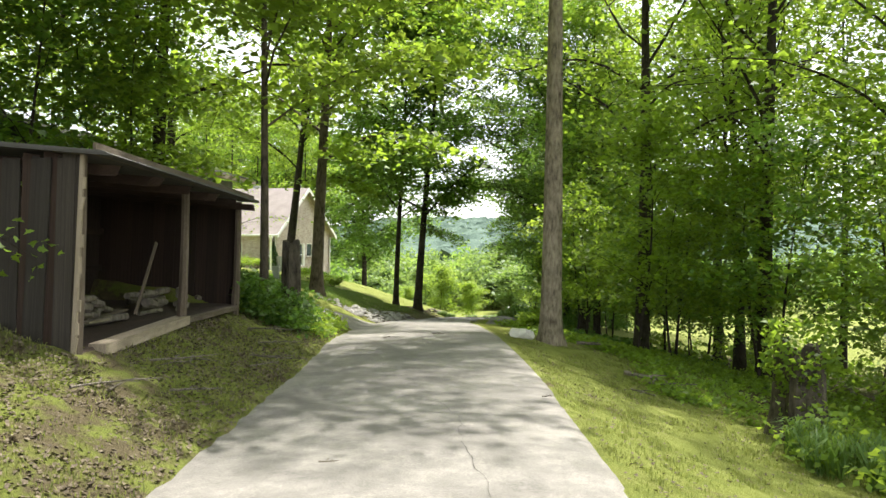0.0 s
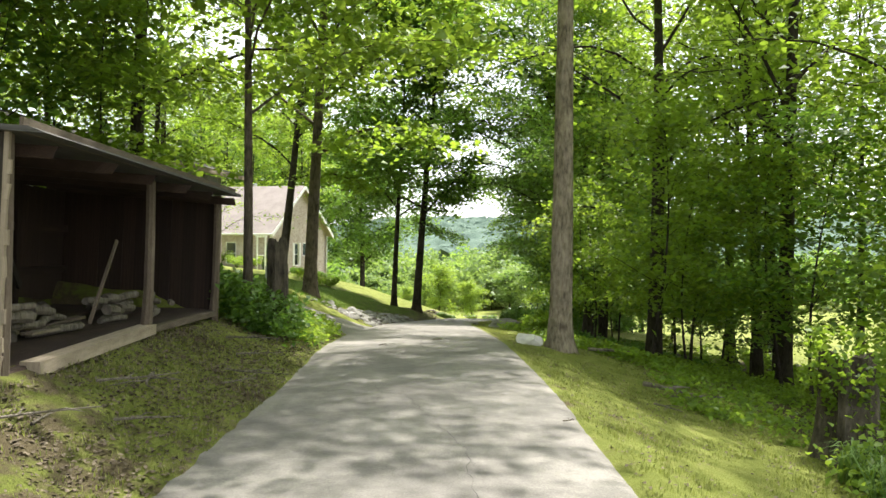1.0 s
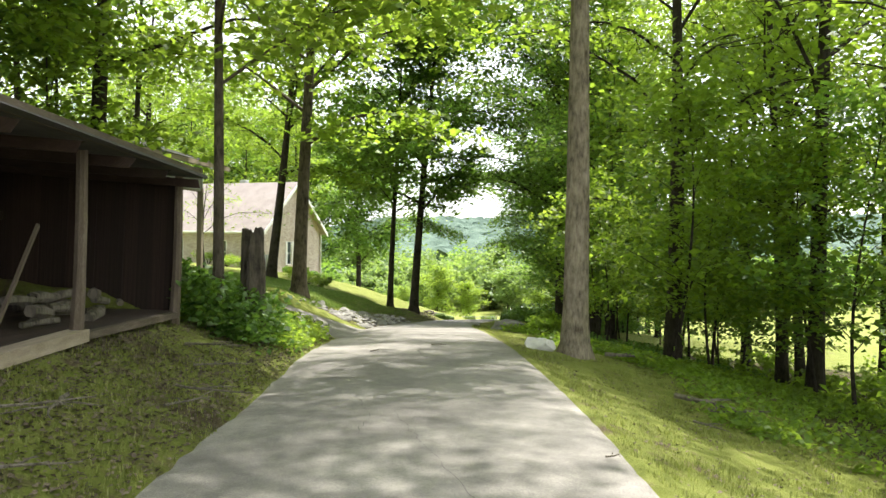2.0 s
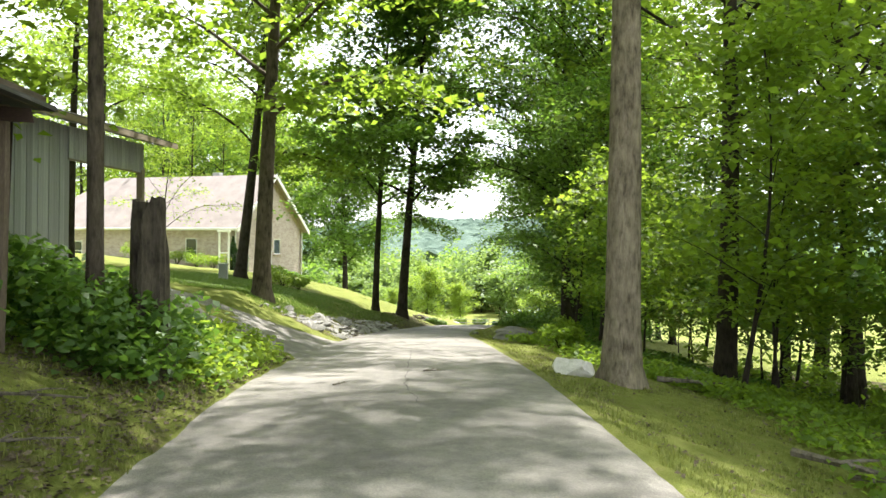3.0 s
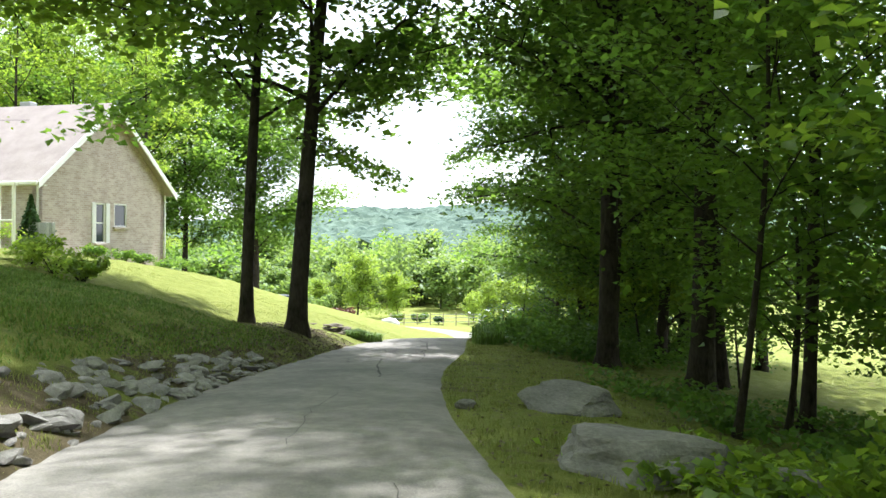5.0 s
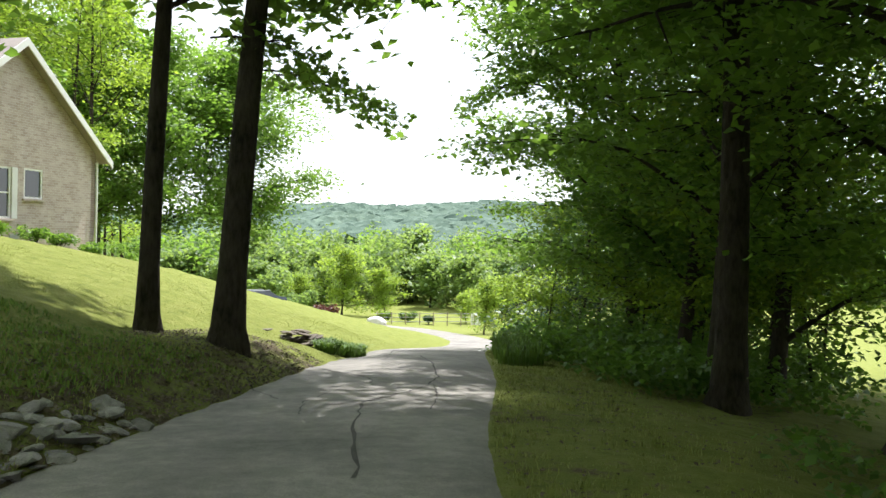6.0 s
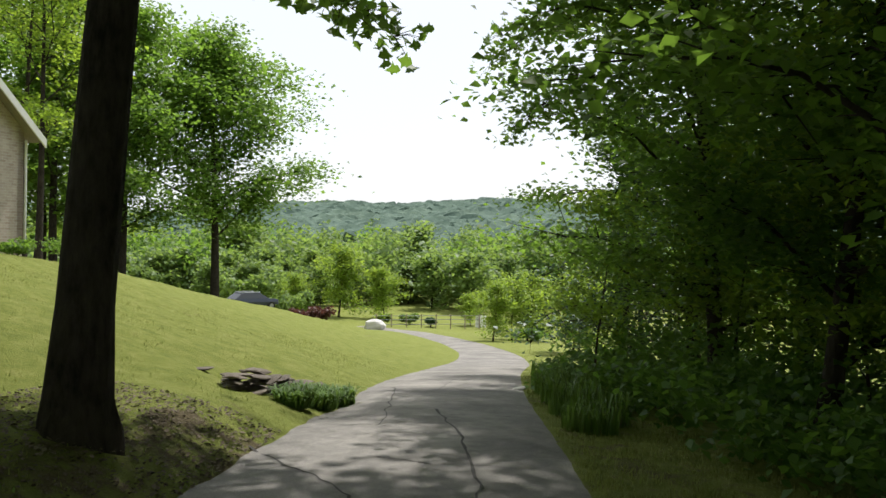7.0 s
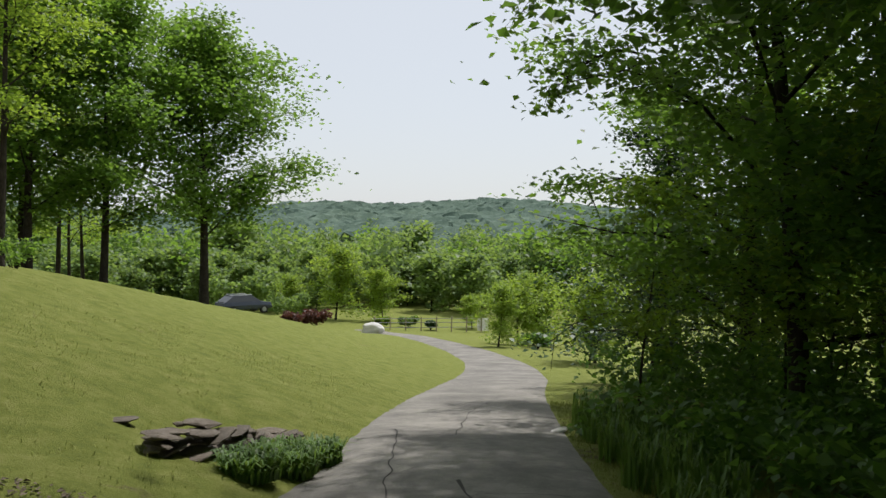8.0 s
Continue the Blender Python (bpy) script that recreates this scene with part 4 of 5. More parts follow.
single_rock("flat_rock", on(2.3, 31.2, 0.02, 40) @ Matrix.Diagonal((0.35, 0.25, 0.3, 1)), 35, STONE, "small grey stone in the verge", 0.5)
single_rock("boulder", on(8.28, 112.5, 0.35, 20) @ Matrix.Diagonal((2.6, 1.6, 1.9, 1)), 36, WHITE_STONE, "large pale boulder at the bend of the drive", 0.7)
single_rock("flat_rock", on(5.36, 47.4, 0.02, 40) @ Matrix.Diagonal((0.45, 0.16, 0.14, 1)), 37, WHITE_STONE, "pale slab at the road's edge", 0.5)

# the ruined flagstone wall in the lawn
flags = empty("flagstone_pile", on(1.25, 46.1))
tagged(flags, "tumbled pile of brown flagstones in the lawn", "stones")
slabs = [rock_mesh(200 + i, 0.17, 15, 0.015, 2, 0.25) for i in range(6)]
for me in slabs:
    me.materials.append(BROWN_STONE)
inv = flags.matrix_basis.inverted()
for i in range(95):
    f = rk.uniform(0, 1)
    x, y = 0.95 + 1.15 * f + rk.uniform(-.12, .12), 44.6 + 1.9 * f + rk.uniform(-.2, .2)
    lay = i % 5
    z = gz(x, y) - 0.02 + lay * 0.068 * interp(f, [0, .3, .6, 1], [.5, 1.1, .9, .45])
    w = rk.uniform(0.18, 0.5)
    stone(flags, slabs[i % 6], inv @ pose(x, y, z, rk.uniform(-14, 14), rk.uniform(-14, 14), rk.uniform(0, 360)) @ Matrix.Diagonal((w, w * rk.uniform(.5, .9), rk.uniform(.3, .55), 1)), "flagstone")
tagged(stone(None, slabs[2], on(0.5, 45.3, 0.03, 15) @ Matrix.Diagonal((.5, .35, .3, 1)), "flagstone"), "single flat flagstone lying in the grass", "stone")


def stump(m, h, r, seed, notch, material, label):
    """A broken, hollow-topped stump with ridged sides and splintered rim."""
    rb = np.random.RandomState(seed)
    n, rows = 28, 9
    verts, faces = [], []
    ridge = 1 + 0.2 * np.sin(np.arange(n) * 5 * 2 * math.pi / n + 1) + rb.uniform(-.06, .06, n)
    rim = h * (1 - notch * (0.5 + 0.5 * np.sin(np.arange(n) * 2 * math.pi / n * 2 + 1.1)) ** 3) + rb.uniform(-.05, .05, n)
    for j in range(rows):
        f = j / (rows - 1)
        for k in range(n):
            th = 2 * math.pi * k / n
            w = r * ridge[k] * (1 + 0.55 * (1 - f) ** 4 - 0.06 * f)
            verts.append((w * math.cos(th), w * math.sin(th), -0.15 + (rim[k] + 0.15) * f))
    for k in range(n):
        th = 2 * math.pi * k / n
        verts.append((r * .62 * ridge[k] * math.cos(th), r * .62 * ridge[k] * math.sin(th), rim[k] - 0.03))
    for k in range(n):
        th = 2 * math.pi * k / n
        verts.append((r * .5 * math.cos(th), r * .5 * math.sin(th), h * .55))
    for j in range(rows + 1):
        for k in range(n):
            a, b = j * n + k, j * n + (k + 1) % n
            faces.append((a, b, b + n, a + n))
    faces.append(tuple((rows + 1) * n + k for k in range(n)))
    root = empty("tree_stump", m)
    raw("bole", verts, faces, material, root)
    return tagged(root, label, "stump")


stump(on(-2.6, 15.0, 0, 30), 1.62, 0.17, 5, 0.55, STUMP_WOOD, "tall split rotten stump standing in undergrowth")
ivy_stump = stump(on(5.25, 11.3, 0, 80), 1.45, 0.32, 6, 0.2, STUMP_WOOD, "rotten stump overgrown with ivy")
ri = np.random.RandomState(31)
th, hh = ri.uniform(0, 6.28, 900), np.clip(ri.normal(1.2, .33, 900), 0.2, 1.75)
leaf_cloud("ivy", np.stack([(0.34 + ri.uniform(0, .22, 900) * (hh > 1)) * np.cos(th), (0.34 + ri.uniform(0, .22, 900) * (hh > 1)) * np.sin(th), hh], -1), 0.1, LEAF, ivy_stump, ri, tilt=1.3)


def branch(m, length, r, seed, label, material=None, kinds=2):
    rb = np.random.RandomState(seed)
    pts, p, d = [Vector((0, 0, r))], Vector((0, 0, r)), Vector((1, 0, 0))
    for i in range(6):
        d = (d + Vector((0, rb.uniform(-.25, .25), rb.uniform(-.04, .04)))).normalized()
        p = p + d * length / 6
        pts.append(Vector((p.x, p.y, max(p.z, r * .7))))
    verts, faces = [], []
    tube(verts, faces, pts, [r * (1 - .12 * i) for i in range(7)], 6)
    for i in range(kinds):
        q = pts[2 + i]
        tube(verts, faces, [q, q + Vector((length * .14, (-1) ** i * length * .14, .02)), q + Vector((length * .2, (-1) ** i * length * .3, .0))], [r * .5, r * .4, r * .2], 5)
    ob = raw("fallen_branch", verts, faces, material or LOG_WOOD)
    ob.matrix_basis = m
    return tagged(ob, label, "branch", "fallen branches")


for i, (x, y, a, ln, r) in enumerate(((3.7, 14.9, -50, 1.3, .05), (4.0, 14.4, -35, .9, .03), (3.6, 18.6, -20, .9, .045), (-3.2, 6.6, 60, .8, .014), (-2.7, 7.6, 20, .5, .014), (-3.0, 6.9, 110, .6, .012), (-2.4, 9.9, 70, .5, .013), (-3.3, 5.4, 140, .7, .018),
                                     (-1.15, 6.1, 10, .16, .008), (0.1, 17.0, 5, .28, .012), (-0.9, 15.6, 30, .2, .01), (1.05, 8.9, 15, .14, .01), (-2.6, 11.6, 25, .6, .013), (3.3, 13.1, -70, .6, .02), (-2.9, 9.2, -75, 1.0, .018), (-2.5, 10.6, -40, .9, .016), (-3.1, 8.3, 35, .7, .014), (-2.9, 12.4, -20, .8, .016))):
    branch(on(x, y, 0.035, a), ln, r, 60 + i, "weathered fallen branch lying on the ground")


# ---------------------------------------------------------------- low plants
def blades(name, xs, ys, h, w, material, parent, rs, lean=0.5, base=None, three=False):
    """Grass-like blades; a three-part blade arches over."""
    n = len(xs)
    z = land(xs, ys) - 0.01 if base is None else base
    th = rs.uniform(0, 2 * math.pi, n)
    hh = h * rs.uniform(0.5, 1.3, n)
    dx, dy = np.cos(th), np.sin(th)
    ln = lean * hh * rs.uniform(0.2, 1.2, n)
    ww = w * rs.uniform(.7, 1.3, n)
    rows = [(0, 0, 1.0), (0.35, 0.62, 0.85), (1.0, 0.95, 0.0)] if not three else [(0, 0, 0.8), (0.15, 0.55, 1.0), (0.5, 0.95, 0.8), (1.0, 0.85, 0.0)]
    vs = []
    for lf, hf, wf in rows:
        cx, cy, cz = xs + dx * ln * lf, ys + dy * ln * lf, z + hh * hf
        if wf:
            vs += [np.stack([cx - dy * ww * wf, cy + dx * ww * wf, cz], -1), np.stack([cx + dy * ww * wf, cy - dx * ww * wf, cz], -1)]
        else:
            vs += [np.stack([cx, cy, cz], -1)]
    k = len(vs)
    v = np.stack(vs, 1)
    polys = [(2 * i, 2 * i + 1, 2 * i + 3, 2 * i + 2) for i in range((k - 1) // 2 - 1)] + [(k - 3, k - 2, k - 1)]
    loops = np.concatenate([np.array(p) for p in polys])
    sizes = [len(p) for p in polys]
    me = bpy.data.meshes.new(name)
    me.vertices.add(n * k)
    me.vertices.foreach_set("co", v.reshape(-1).astype(np.float32))
    li = (np.arange(n)[:, None] * k + loops[None]).reshape(-1)
    me.loops.add(len(li))
    me.loops.foreach_set("vertex_index", li.astype(np.int32))
    starts = np.cumsum([0] + sizes[:-1])
    st = (np.arange(n)[:, None] * sum(sizes) + starts[None]).reshape(-1)
    me.polygons.add(len(st))
    me.polygons.foreach_set("loop_start", st.astype(np.int32))
    me.update(calc_edges=True)
    me.materials.append(material)
    ob = new(name, me)
    if parent:
        ob.parent = parent
    return ob


rg = np.random.RandomState(41)


def verge(n, y0, y1, side, reach, power=1.6):
    ys = rg.uniform(y0, y1, n)
    hw = np.interp(ys, HALF_Y, HALF_W)
    d = 0.02 + reach * rg.uniform(0, 1, n) ** power
    return road_x(ys) + side * (hw + d), ys


def tuft(xs, ys, spread):
    """Gathers blades into tufts."""
    k = max(1, len(xs) // 9)
    pick = rg.randint(0, k, len(xs))
    return xs[:k][pick] + rg.randn(len(xs)) * spread, ys[:k][pick] + rg.randn(len(xs)) * spread


def off_pavement(x, y):
    u = np.abs(x - road_x(y)) - np.interp(y, HALF_Y, HALF_W)
    dlo = np.array([DRIVE_Y(q)[0] for q in np.linspace(-16, -1, 61)])
    dhi = np.array([DRIVE_Y(q)[1] for q in np.linspace(-16, -1, 61)])
    g = np.linspace(-16, -1, 61)
    in_drive = (y > np.interp(x, g, dlo)) & (y < np.interp(x, g, dhi)) & (x < -1)
    in_shed = (x < -3.45) & (x > -6.1) & (y > 7.5) & (y < 13.9)
    return (u > 0.0) & ~in_drive & ~in_shed


sets = []
for n, y0, y1, side, reach, pw, sp in ((34000, 2.5, 22, 1, 4.6, 1.1, .05), (36000, 2.5, 21, -1, 3.4, 0.9, .05), (16000, 22, 42, 1, 2.6, 1.3, .05), (9000, 25, 40, -1, 2.2, .9, .05), (10000, 40, 52, 1, 1.8, 1.0, .05)):
    x, y = verge(n, y0, y1, side, reach, pw)
    sets.append(tuft(x, y, sp))
gx, gy = np.concatenate([q[0] for q in sets]), np.concatenate([q[1] for q in sets])
ok = off_pavement(gx, gy)
tagged(blades("grass", gx[ok], gy[ok], 0.05, 0.0045, GRASS, None, rg), "short yellow-green grass along the drive and lawn", "grass", kind="stuff")

lx, ly = verge(40000, 25.5, 54, -1, 9.5, .8)
ok = off_pavement(lx, ly)
LUSH = leaf_mat("lush_grass_blade", (0.075, 0.135, 0.02), (0.15, 0.22, 0.045), (0.22, 0.34, 0.05), 0.4)
ux, uy = verge(60000, 25.5, 39.5, -1, 7.5, .75)
keep = off_pavement(ux, uy) & (road_x(uy) - ux > np.interp(uy, [25, 28, 33, 38.5], [2.9, 2.9, 2.6, 1.9]))
tagged(blades("grass", ux[keep], uy[keep], 0.07, 0.009, LUSH, None, rg, 0.8), "lush green lawn grass in the trees' shade", "grass", kind="stuff")
tagged(blades("grass", lx[ok], ly[ok], 0.032, 0.004, GRASS, None, rg, 0.9), "mown yellow-green lawn grass", "grass", kind="stuff")

# dead leaves and chips on the bare ground
x, y = verge(36000, 2.5, 21, -1, 3.6, 0.9)
x2, y2 = verge(5000, 3, 40, 1, 4.5, 1.0)
x3, y3 = verge(7000, 33, 43, -1, 1.9, 1.2)
x, y = np.concatenate([x, x2, x3]), np.concatenate([y, y2, y3])
ok = off_pavement(x, y)
litter = leaf_cloud("leaf_litter", np.stack([x[ok], y[ok], land(x[ok], y[ok]) + 0.014], -1), 0.044, LITTER, None, rg, tilt=0.3)
tagged(litter, "dry brown fallen leaves and chips on the bank", "leaf litter", kind="stuff")


def undergrowth(n, keep_x, keep_y, hmax, size, material, label, seed):
    """Low leafy plants, leaf by leaf, mounded in patches."""
    r2 = np.random.RandomState(seed)
    k = max(3, n // 45)
    cx, cy = r2.uniform(*keep_x, k), r2.uniform(*keep_y, k)
    ch = hmax * r2.uniform(0.25, 1.0, k)
    pick = r2.randint(0, k, n)
    x, y = cx[pick] + r2.randn(n) * 0.2, cy[pick] + r2.randn(n) * 0.2
    ok = off_pavement(x, y)
    x, y, pick = x[ok], y[ok], pick[ok]
    z = land(x, y) + ch[pick] * r2.uniform(0, 1, len(x)) ** 0.6
    return tagged(leaf_cloud("undergrowth", np.stack([x, y, z], -1), size, material, None, r2, tilt=0.7), label, "undergrowth", kind="stuff")


undergrowth(7500, (-5.2, -3.3), (14.0, 18.2), 0.5, 0.10, LEAF, "dense green leafy plants round the tall stump", 1)
undergrowth(1900, (-3.7, -2.8), (16.0, 19.2), 0.3, 0.08, LEAF_LIME, "lime-green leafy plants at the drive corner", 2)
undergrowth(15000, (4.0, 10.5), (12.0, 25), 0.3, 0.10, LEAF, "low green plants on the woodland floor", 3)
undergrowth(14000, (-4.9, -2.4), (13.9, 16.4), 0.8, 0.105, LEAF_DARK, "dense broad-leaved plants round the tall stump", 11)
undergrowth(4500, (-2.95, -2.05), (15.2, 18.6), 0.42, 0.09, LEAF_LIME, "sunlit lime-green plants beside the tall stump", 12)
undergrowth(5500, (4.3, 8.5), (6.2, 10.6), 0.75, 0.11, LEAF_LIME, "bright leafy weeds beside the ivy-covered stump", 4)
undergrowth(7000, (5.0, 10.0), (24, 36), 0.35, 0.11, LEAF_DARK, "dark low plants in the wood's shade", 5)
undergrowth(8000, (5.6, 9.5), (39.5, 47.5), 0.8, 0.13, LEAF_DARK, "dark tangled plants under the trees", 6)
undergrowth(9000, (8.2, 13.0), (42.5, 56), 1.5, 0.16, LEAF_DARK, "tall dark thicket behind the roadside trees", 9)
undergrowth(3000, (3.2, 4.8), (18.5, 23.5), 0.3, 0.1, LEAF, "low leafy plants behind the oak", 7)
undergrowth(9000, (9.5, 24), (12, 34), 0.9, 0.2, LEAF, "leafy undergrowth deep in the wood", 10)
undergrowth(2200, (2.9, 4.6), (26, 29), 0.25, 0.1, LEAF, "weeds among the verge rocks", 8)


def clump(m, n, r, h, label, seed, w=0.012, material=None, lean=0.9, category="plant", name="lily_clump"):
    """A clump of long arching strap leaves."""
    r2 = np.random.RandomState(seed)
    a, d = r2.uniform(0, 6.28, n), r * np.sqrt(r2.uniform(0, 1, n))
    o = blades(name, d * np.cos(a), d * np.sin(a), h, w, material or GRASS, None, r2, lean, np.zeros(n), True)
    o.matrix_basis = m
    return tagged(o, label, category, kind="stuff")


STRAP = leaf_mat("strap_leaf", (0.08, 0.15, 0.035), (0.15, 0.25, 0.06), (0.26, 0.40, 0.06), 0.4)
for i, (x, y, r, n) in enumerate(((1.7, 44.6, .28, 650), (2.0, 45.2, .3, 700), (2.32, 45.9, .24, 480), (1.9, 45.5, .24, 420))):
    clump(on(x, y), int(n * 0.8), r * 0.88, 0.22, "dense clump of arching strap-leaved lilies by the stone pile", 80 + i, material=STRAP)
for i in range(9):
    y = 43.0 + i * 0.6
    x = float(road_x(y)) + interp(y, HALF_Y, HALF_W) + 0.45 + 0.25 * (i % 2)
    clump(on(x, y), 190, .32, 0.3 + 0.06 * (i % 3), "clump of upright iris leaves on the road verge", 90 + i, material=STRAP, lean=0.4, name="iris_clump")
for i, (x, y) in enumerate(((4.6, 9.9), (5.1, 9.4), (4.4, 9.0), (4.9, 8.5))):
    clump(on(x, y), 160, .25, 0.42, "arching strap-leaved lilies below the ivy-covered stump", 110 + i, material=STRAP)


def shrub(m, r, h, n, label, seed, leaf=0.09, material=None, name="shrub", category="shrub", squash=1.0):
    """A rounded bush: stems from the ground and leaves in uneven lobes."""
    r2 = np.random.RandomState(seed)
    root = empty(name, m)
    verts, faces = [], []
    lobes = []
    for i in range(9):
        a = i * 2.4 + r2.uniform(-.4, .4)
        k = r2.uniform(.25, .85)
        tip = Vector((math.cos(a) * r * k, math.sin(a) * r * k, h * r2.uniform(.5, .92)))
        tube(verts, faces, [(0, 0, -.05), tip * .5 + Vector((0, 0, .06)), tip], [.016, .012, .004], 5)
        lobes.append((tip, r * r2.uniform(.3, .5)))
    raw("stem", verts, faces, BARK_DARK, root)
    pick = r2.randint(0, len(lobes), n)
    d = r2.randn(n, 3)
    d /= np.linalg.norm(d, axis=1, keepdims=True)
    cen = np.array([tuple(l[0]) for l in lobes])[pick] + d * (np.array([l[1] for l in lobes])[pick] * r2.uniform(.4, 1.1, n))[:, None] * np.array([1, 1, .8])
    cen[:, 2] = np.maximum(cen[:, 2], 0.03)
    leaf_cloud("foliage", cen, leaf, material or LEAF_B, root, r2, tilt=0.9)
    return tagged(root, label, category)


# bushes about the house and yard
for i, (x, y, r, h, mt, txt) in enumerate(((-6.6, 54.3, .5, .5, LEAF_B, "low clipped evergreen bush by the brick wall"), (-6.2, 55.2, .5, .5, LEAF_B, "low clipped evergreen bush by the brick wall"), (-4.9, 58.6, .7, .75, LEAF_B, "rounded evergreen bush at the house corner"),
                                           (-5.6, 56.6, .45, .45, LEAF_B, "low bush at the foot of the gable"), (-7.3, 52.8, .45, .45, LEAF_B, "low bush at the foot of the gable"),
                                           (-4.7, 40.3, .7, .55, LEAF_LIME, "loose light-green bush on the lawn"), (-4.0, 39.8, .55, .45, LEAF, "loose green bush on the lawn"), (-5.4, 41.2, .6, .55, LEAF, "loose green bush on the lawn"),
                                           (-9.6, 49.8, .8, .8, LEAF_LIME, "yellow-green bush before the house front"), (-12.0, 51.8, .9, .8, LEAF, "bush before the house front"), (-14.5, 52.5, .8, .8, LEAF_LIME, "yellow-green bush before the house front"), (-10.6, 50.5, .8, .7, LEAF, "green bush before the house front"),
                                           (3.4, 24.2, .5, .5, LEAF, "weedy bush on the road verge"), (3.9, 26.3, .6, .7, LEAF, "weedy bush on the road verge"))):
    shrub(on(x, y), r, h, 900, txt, 130 + i, 0.09, mt)
for i, (x, y, r, h, mt, txt) in enumerate(((2.93, 118, 1.6, 1.5, LEAF_RED, "dark red barberry bush on the lower lawn"), (0.91, 116, 1.2, 1.2, LEAF_RED, "dark red barberry bush on the lower lawn"), (12.97, 122, 1.0, 1.0, LEAF_FAR, "round bush by the drive's bend"), (14.94, 119, .8, .8, CEDAR, "dark round bush by the fence"), (9.96, 121, .9, .9, LEAF_LIME, "light-green bush by the boulder"),
                                           (-4.05, 120, 3.2, 4.5, LEAF_FAR, "tall grey-green bush behind the parked car"), (-0.01, 124, 2.4, 3.2, LEAF_FAR, "grey-green bush behind the parked car"), (16.61, 86, .9, .8, LEAF_B, "clipped hedge bush under the small trees"))):
    shrub(on(x, y), r, h, 1300, txt, 160 + i, 0.3 * max(1, r * .5), mt)


def column_evergreen(m, h, r, n, label, seed):
    r2 = np.random.RandomState(seed)
    root = empty("arborvitae", m)
    verts, faces = [], []
    tube(verts, faces, [(0, 0, -.1), (0, 0, h * .5), (0, 0, h * .95)], [.05, .035, .008], 6)
    raw("trunk", verts, faces, BARK_DARK, root)
    z = h * r2.uniform(0.02, 1, n)
    w = r * np.clip((1 - z / h) * 1.5, 0, 1) * r2.uniform(.5, 1.05, n)
    a = r2.uniform(0, 6.28, n)
    leaf_cloud("foliage", np.stack([w * np.cos(a), w * np.sin(a), z], -1), 0.12, CEDAR, root, r2, tilt=1.5)
    return tagged(root, label, "evergreen")


column_evergreen(pose(-8.75, 50.85, gz(-8.75, 50.85)), 1.9, 0.38, 1500, "narrow conical evergreen at the house corner", 1)
named(tree(pose(-9.5, 40.5, gz(-9.5, 40.5)), 75, 4.6, 0.06, 1.2, 2.6, 1300, leaf=0.12, foliage=LEAF_LIME, limbs=9, bend=0.2, clump=(.3, .1)), "small spreading ornamental tree with sparse yellow-green leaves")
named(tree(pose(-12.6, 41.5, gz(-12.6, 41.5)), 76, 15, 0.2, 6, 3.6, 6000, foliage=LEAF, lean=(0.06, 0), limbs=16), "tall leaning tree behind the grey barn")
cedar = tree(on(10.99, 57.0), 77, 9, 0.12, 0.6, 2.8, 6000, leaf=0.16, foliage=CEDAR, limbs=34, droop=0.45, clump=(.3, .12), profile=lambda f: 1.15 - f)
named(cedar, "dark cedar with bare drooping lower boughs", "cedars")
copy_thing(cedar, on(12.53, 58.8, rz=110, s=.85))
copy_thing(cedar, on(13.38, 56.0, rz=40, s=.95))

# ---------------------------------------------------------------- yard things
meter = empty("utility_box", on(-6.3, 36.4))
part("box", box_bm(0.3, 0.25, 0.55, (0, 0, 0.25), 0.02), GREY_METAL, meter)
part("lid", box_bm(0.34, 0.29, 0.05, (0, 0, 0.55), 0.015), GREY_METAL, meter)
tagged(meter, "small grey-green utility box standing in the lawn", "utility box")
gatepost = empty("garden_arbor", on(-8.9, 49.2, 0, -31))
for x in (-.32, .32):
    part("post", box_bm(0.09, 0.09, 2.0, (x, 0, 1.0), 0.01), WHITE, gatepost)
part("lintel", box_bm(0.85, 0.12, 0.1, (0, 0, 2.03), 0.01), WHITE, gatepost)
part("shelf", box_bm(0.6, 0.08, 0.06, (0, 0, 0.9), 0.01), WHITE, gatepost)
tagged(gatepost, "white-painted wooden garden gateway before the house", "gateway")
fence = empty("wooden_fence", on(-8.2, 50.5, 0, -31))
for i in range(9):
    board("slat", fence, BOARD_GREY, (-0.15 + 0.13 * i - 0.5, 0, 0.5), (0.11, 0.025, 1.05))
board("rail", fence, BOARD_GREY, (-0.1, 0.03, 0.75), (1.2, 0.04, 0.08))
tagged(fence, "short dark grey wooden fence by the house corner", "fence")

gate = empty("farm_fence", on(18.42, 117, 0, 0))
for i in range(8):
    board("post", gate, PALE_WOOD, (-9.5 + 1.6 * i, 0.15 * i, 0.75), (0.1, 0.1, 1.7))
for z in (0.5, 1.0, 1.4):
    board("rail", gate, GREY_METAL, (-3.9, 0.55, z), (11.4, 0.05, 0.06), (0, 0, 5.4))
part("panel", box_bm(1.2, 0.08, 1.3, (1.9, 1.15, 0.75), 0.02), WHITE, gate, "pale panel at the fence's end")
tagged(gate, "post-and-wire fence with a pale panel at the yard's end", "fence")


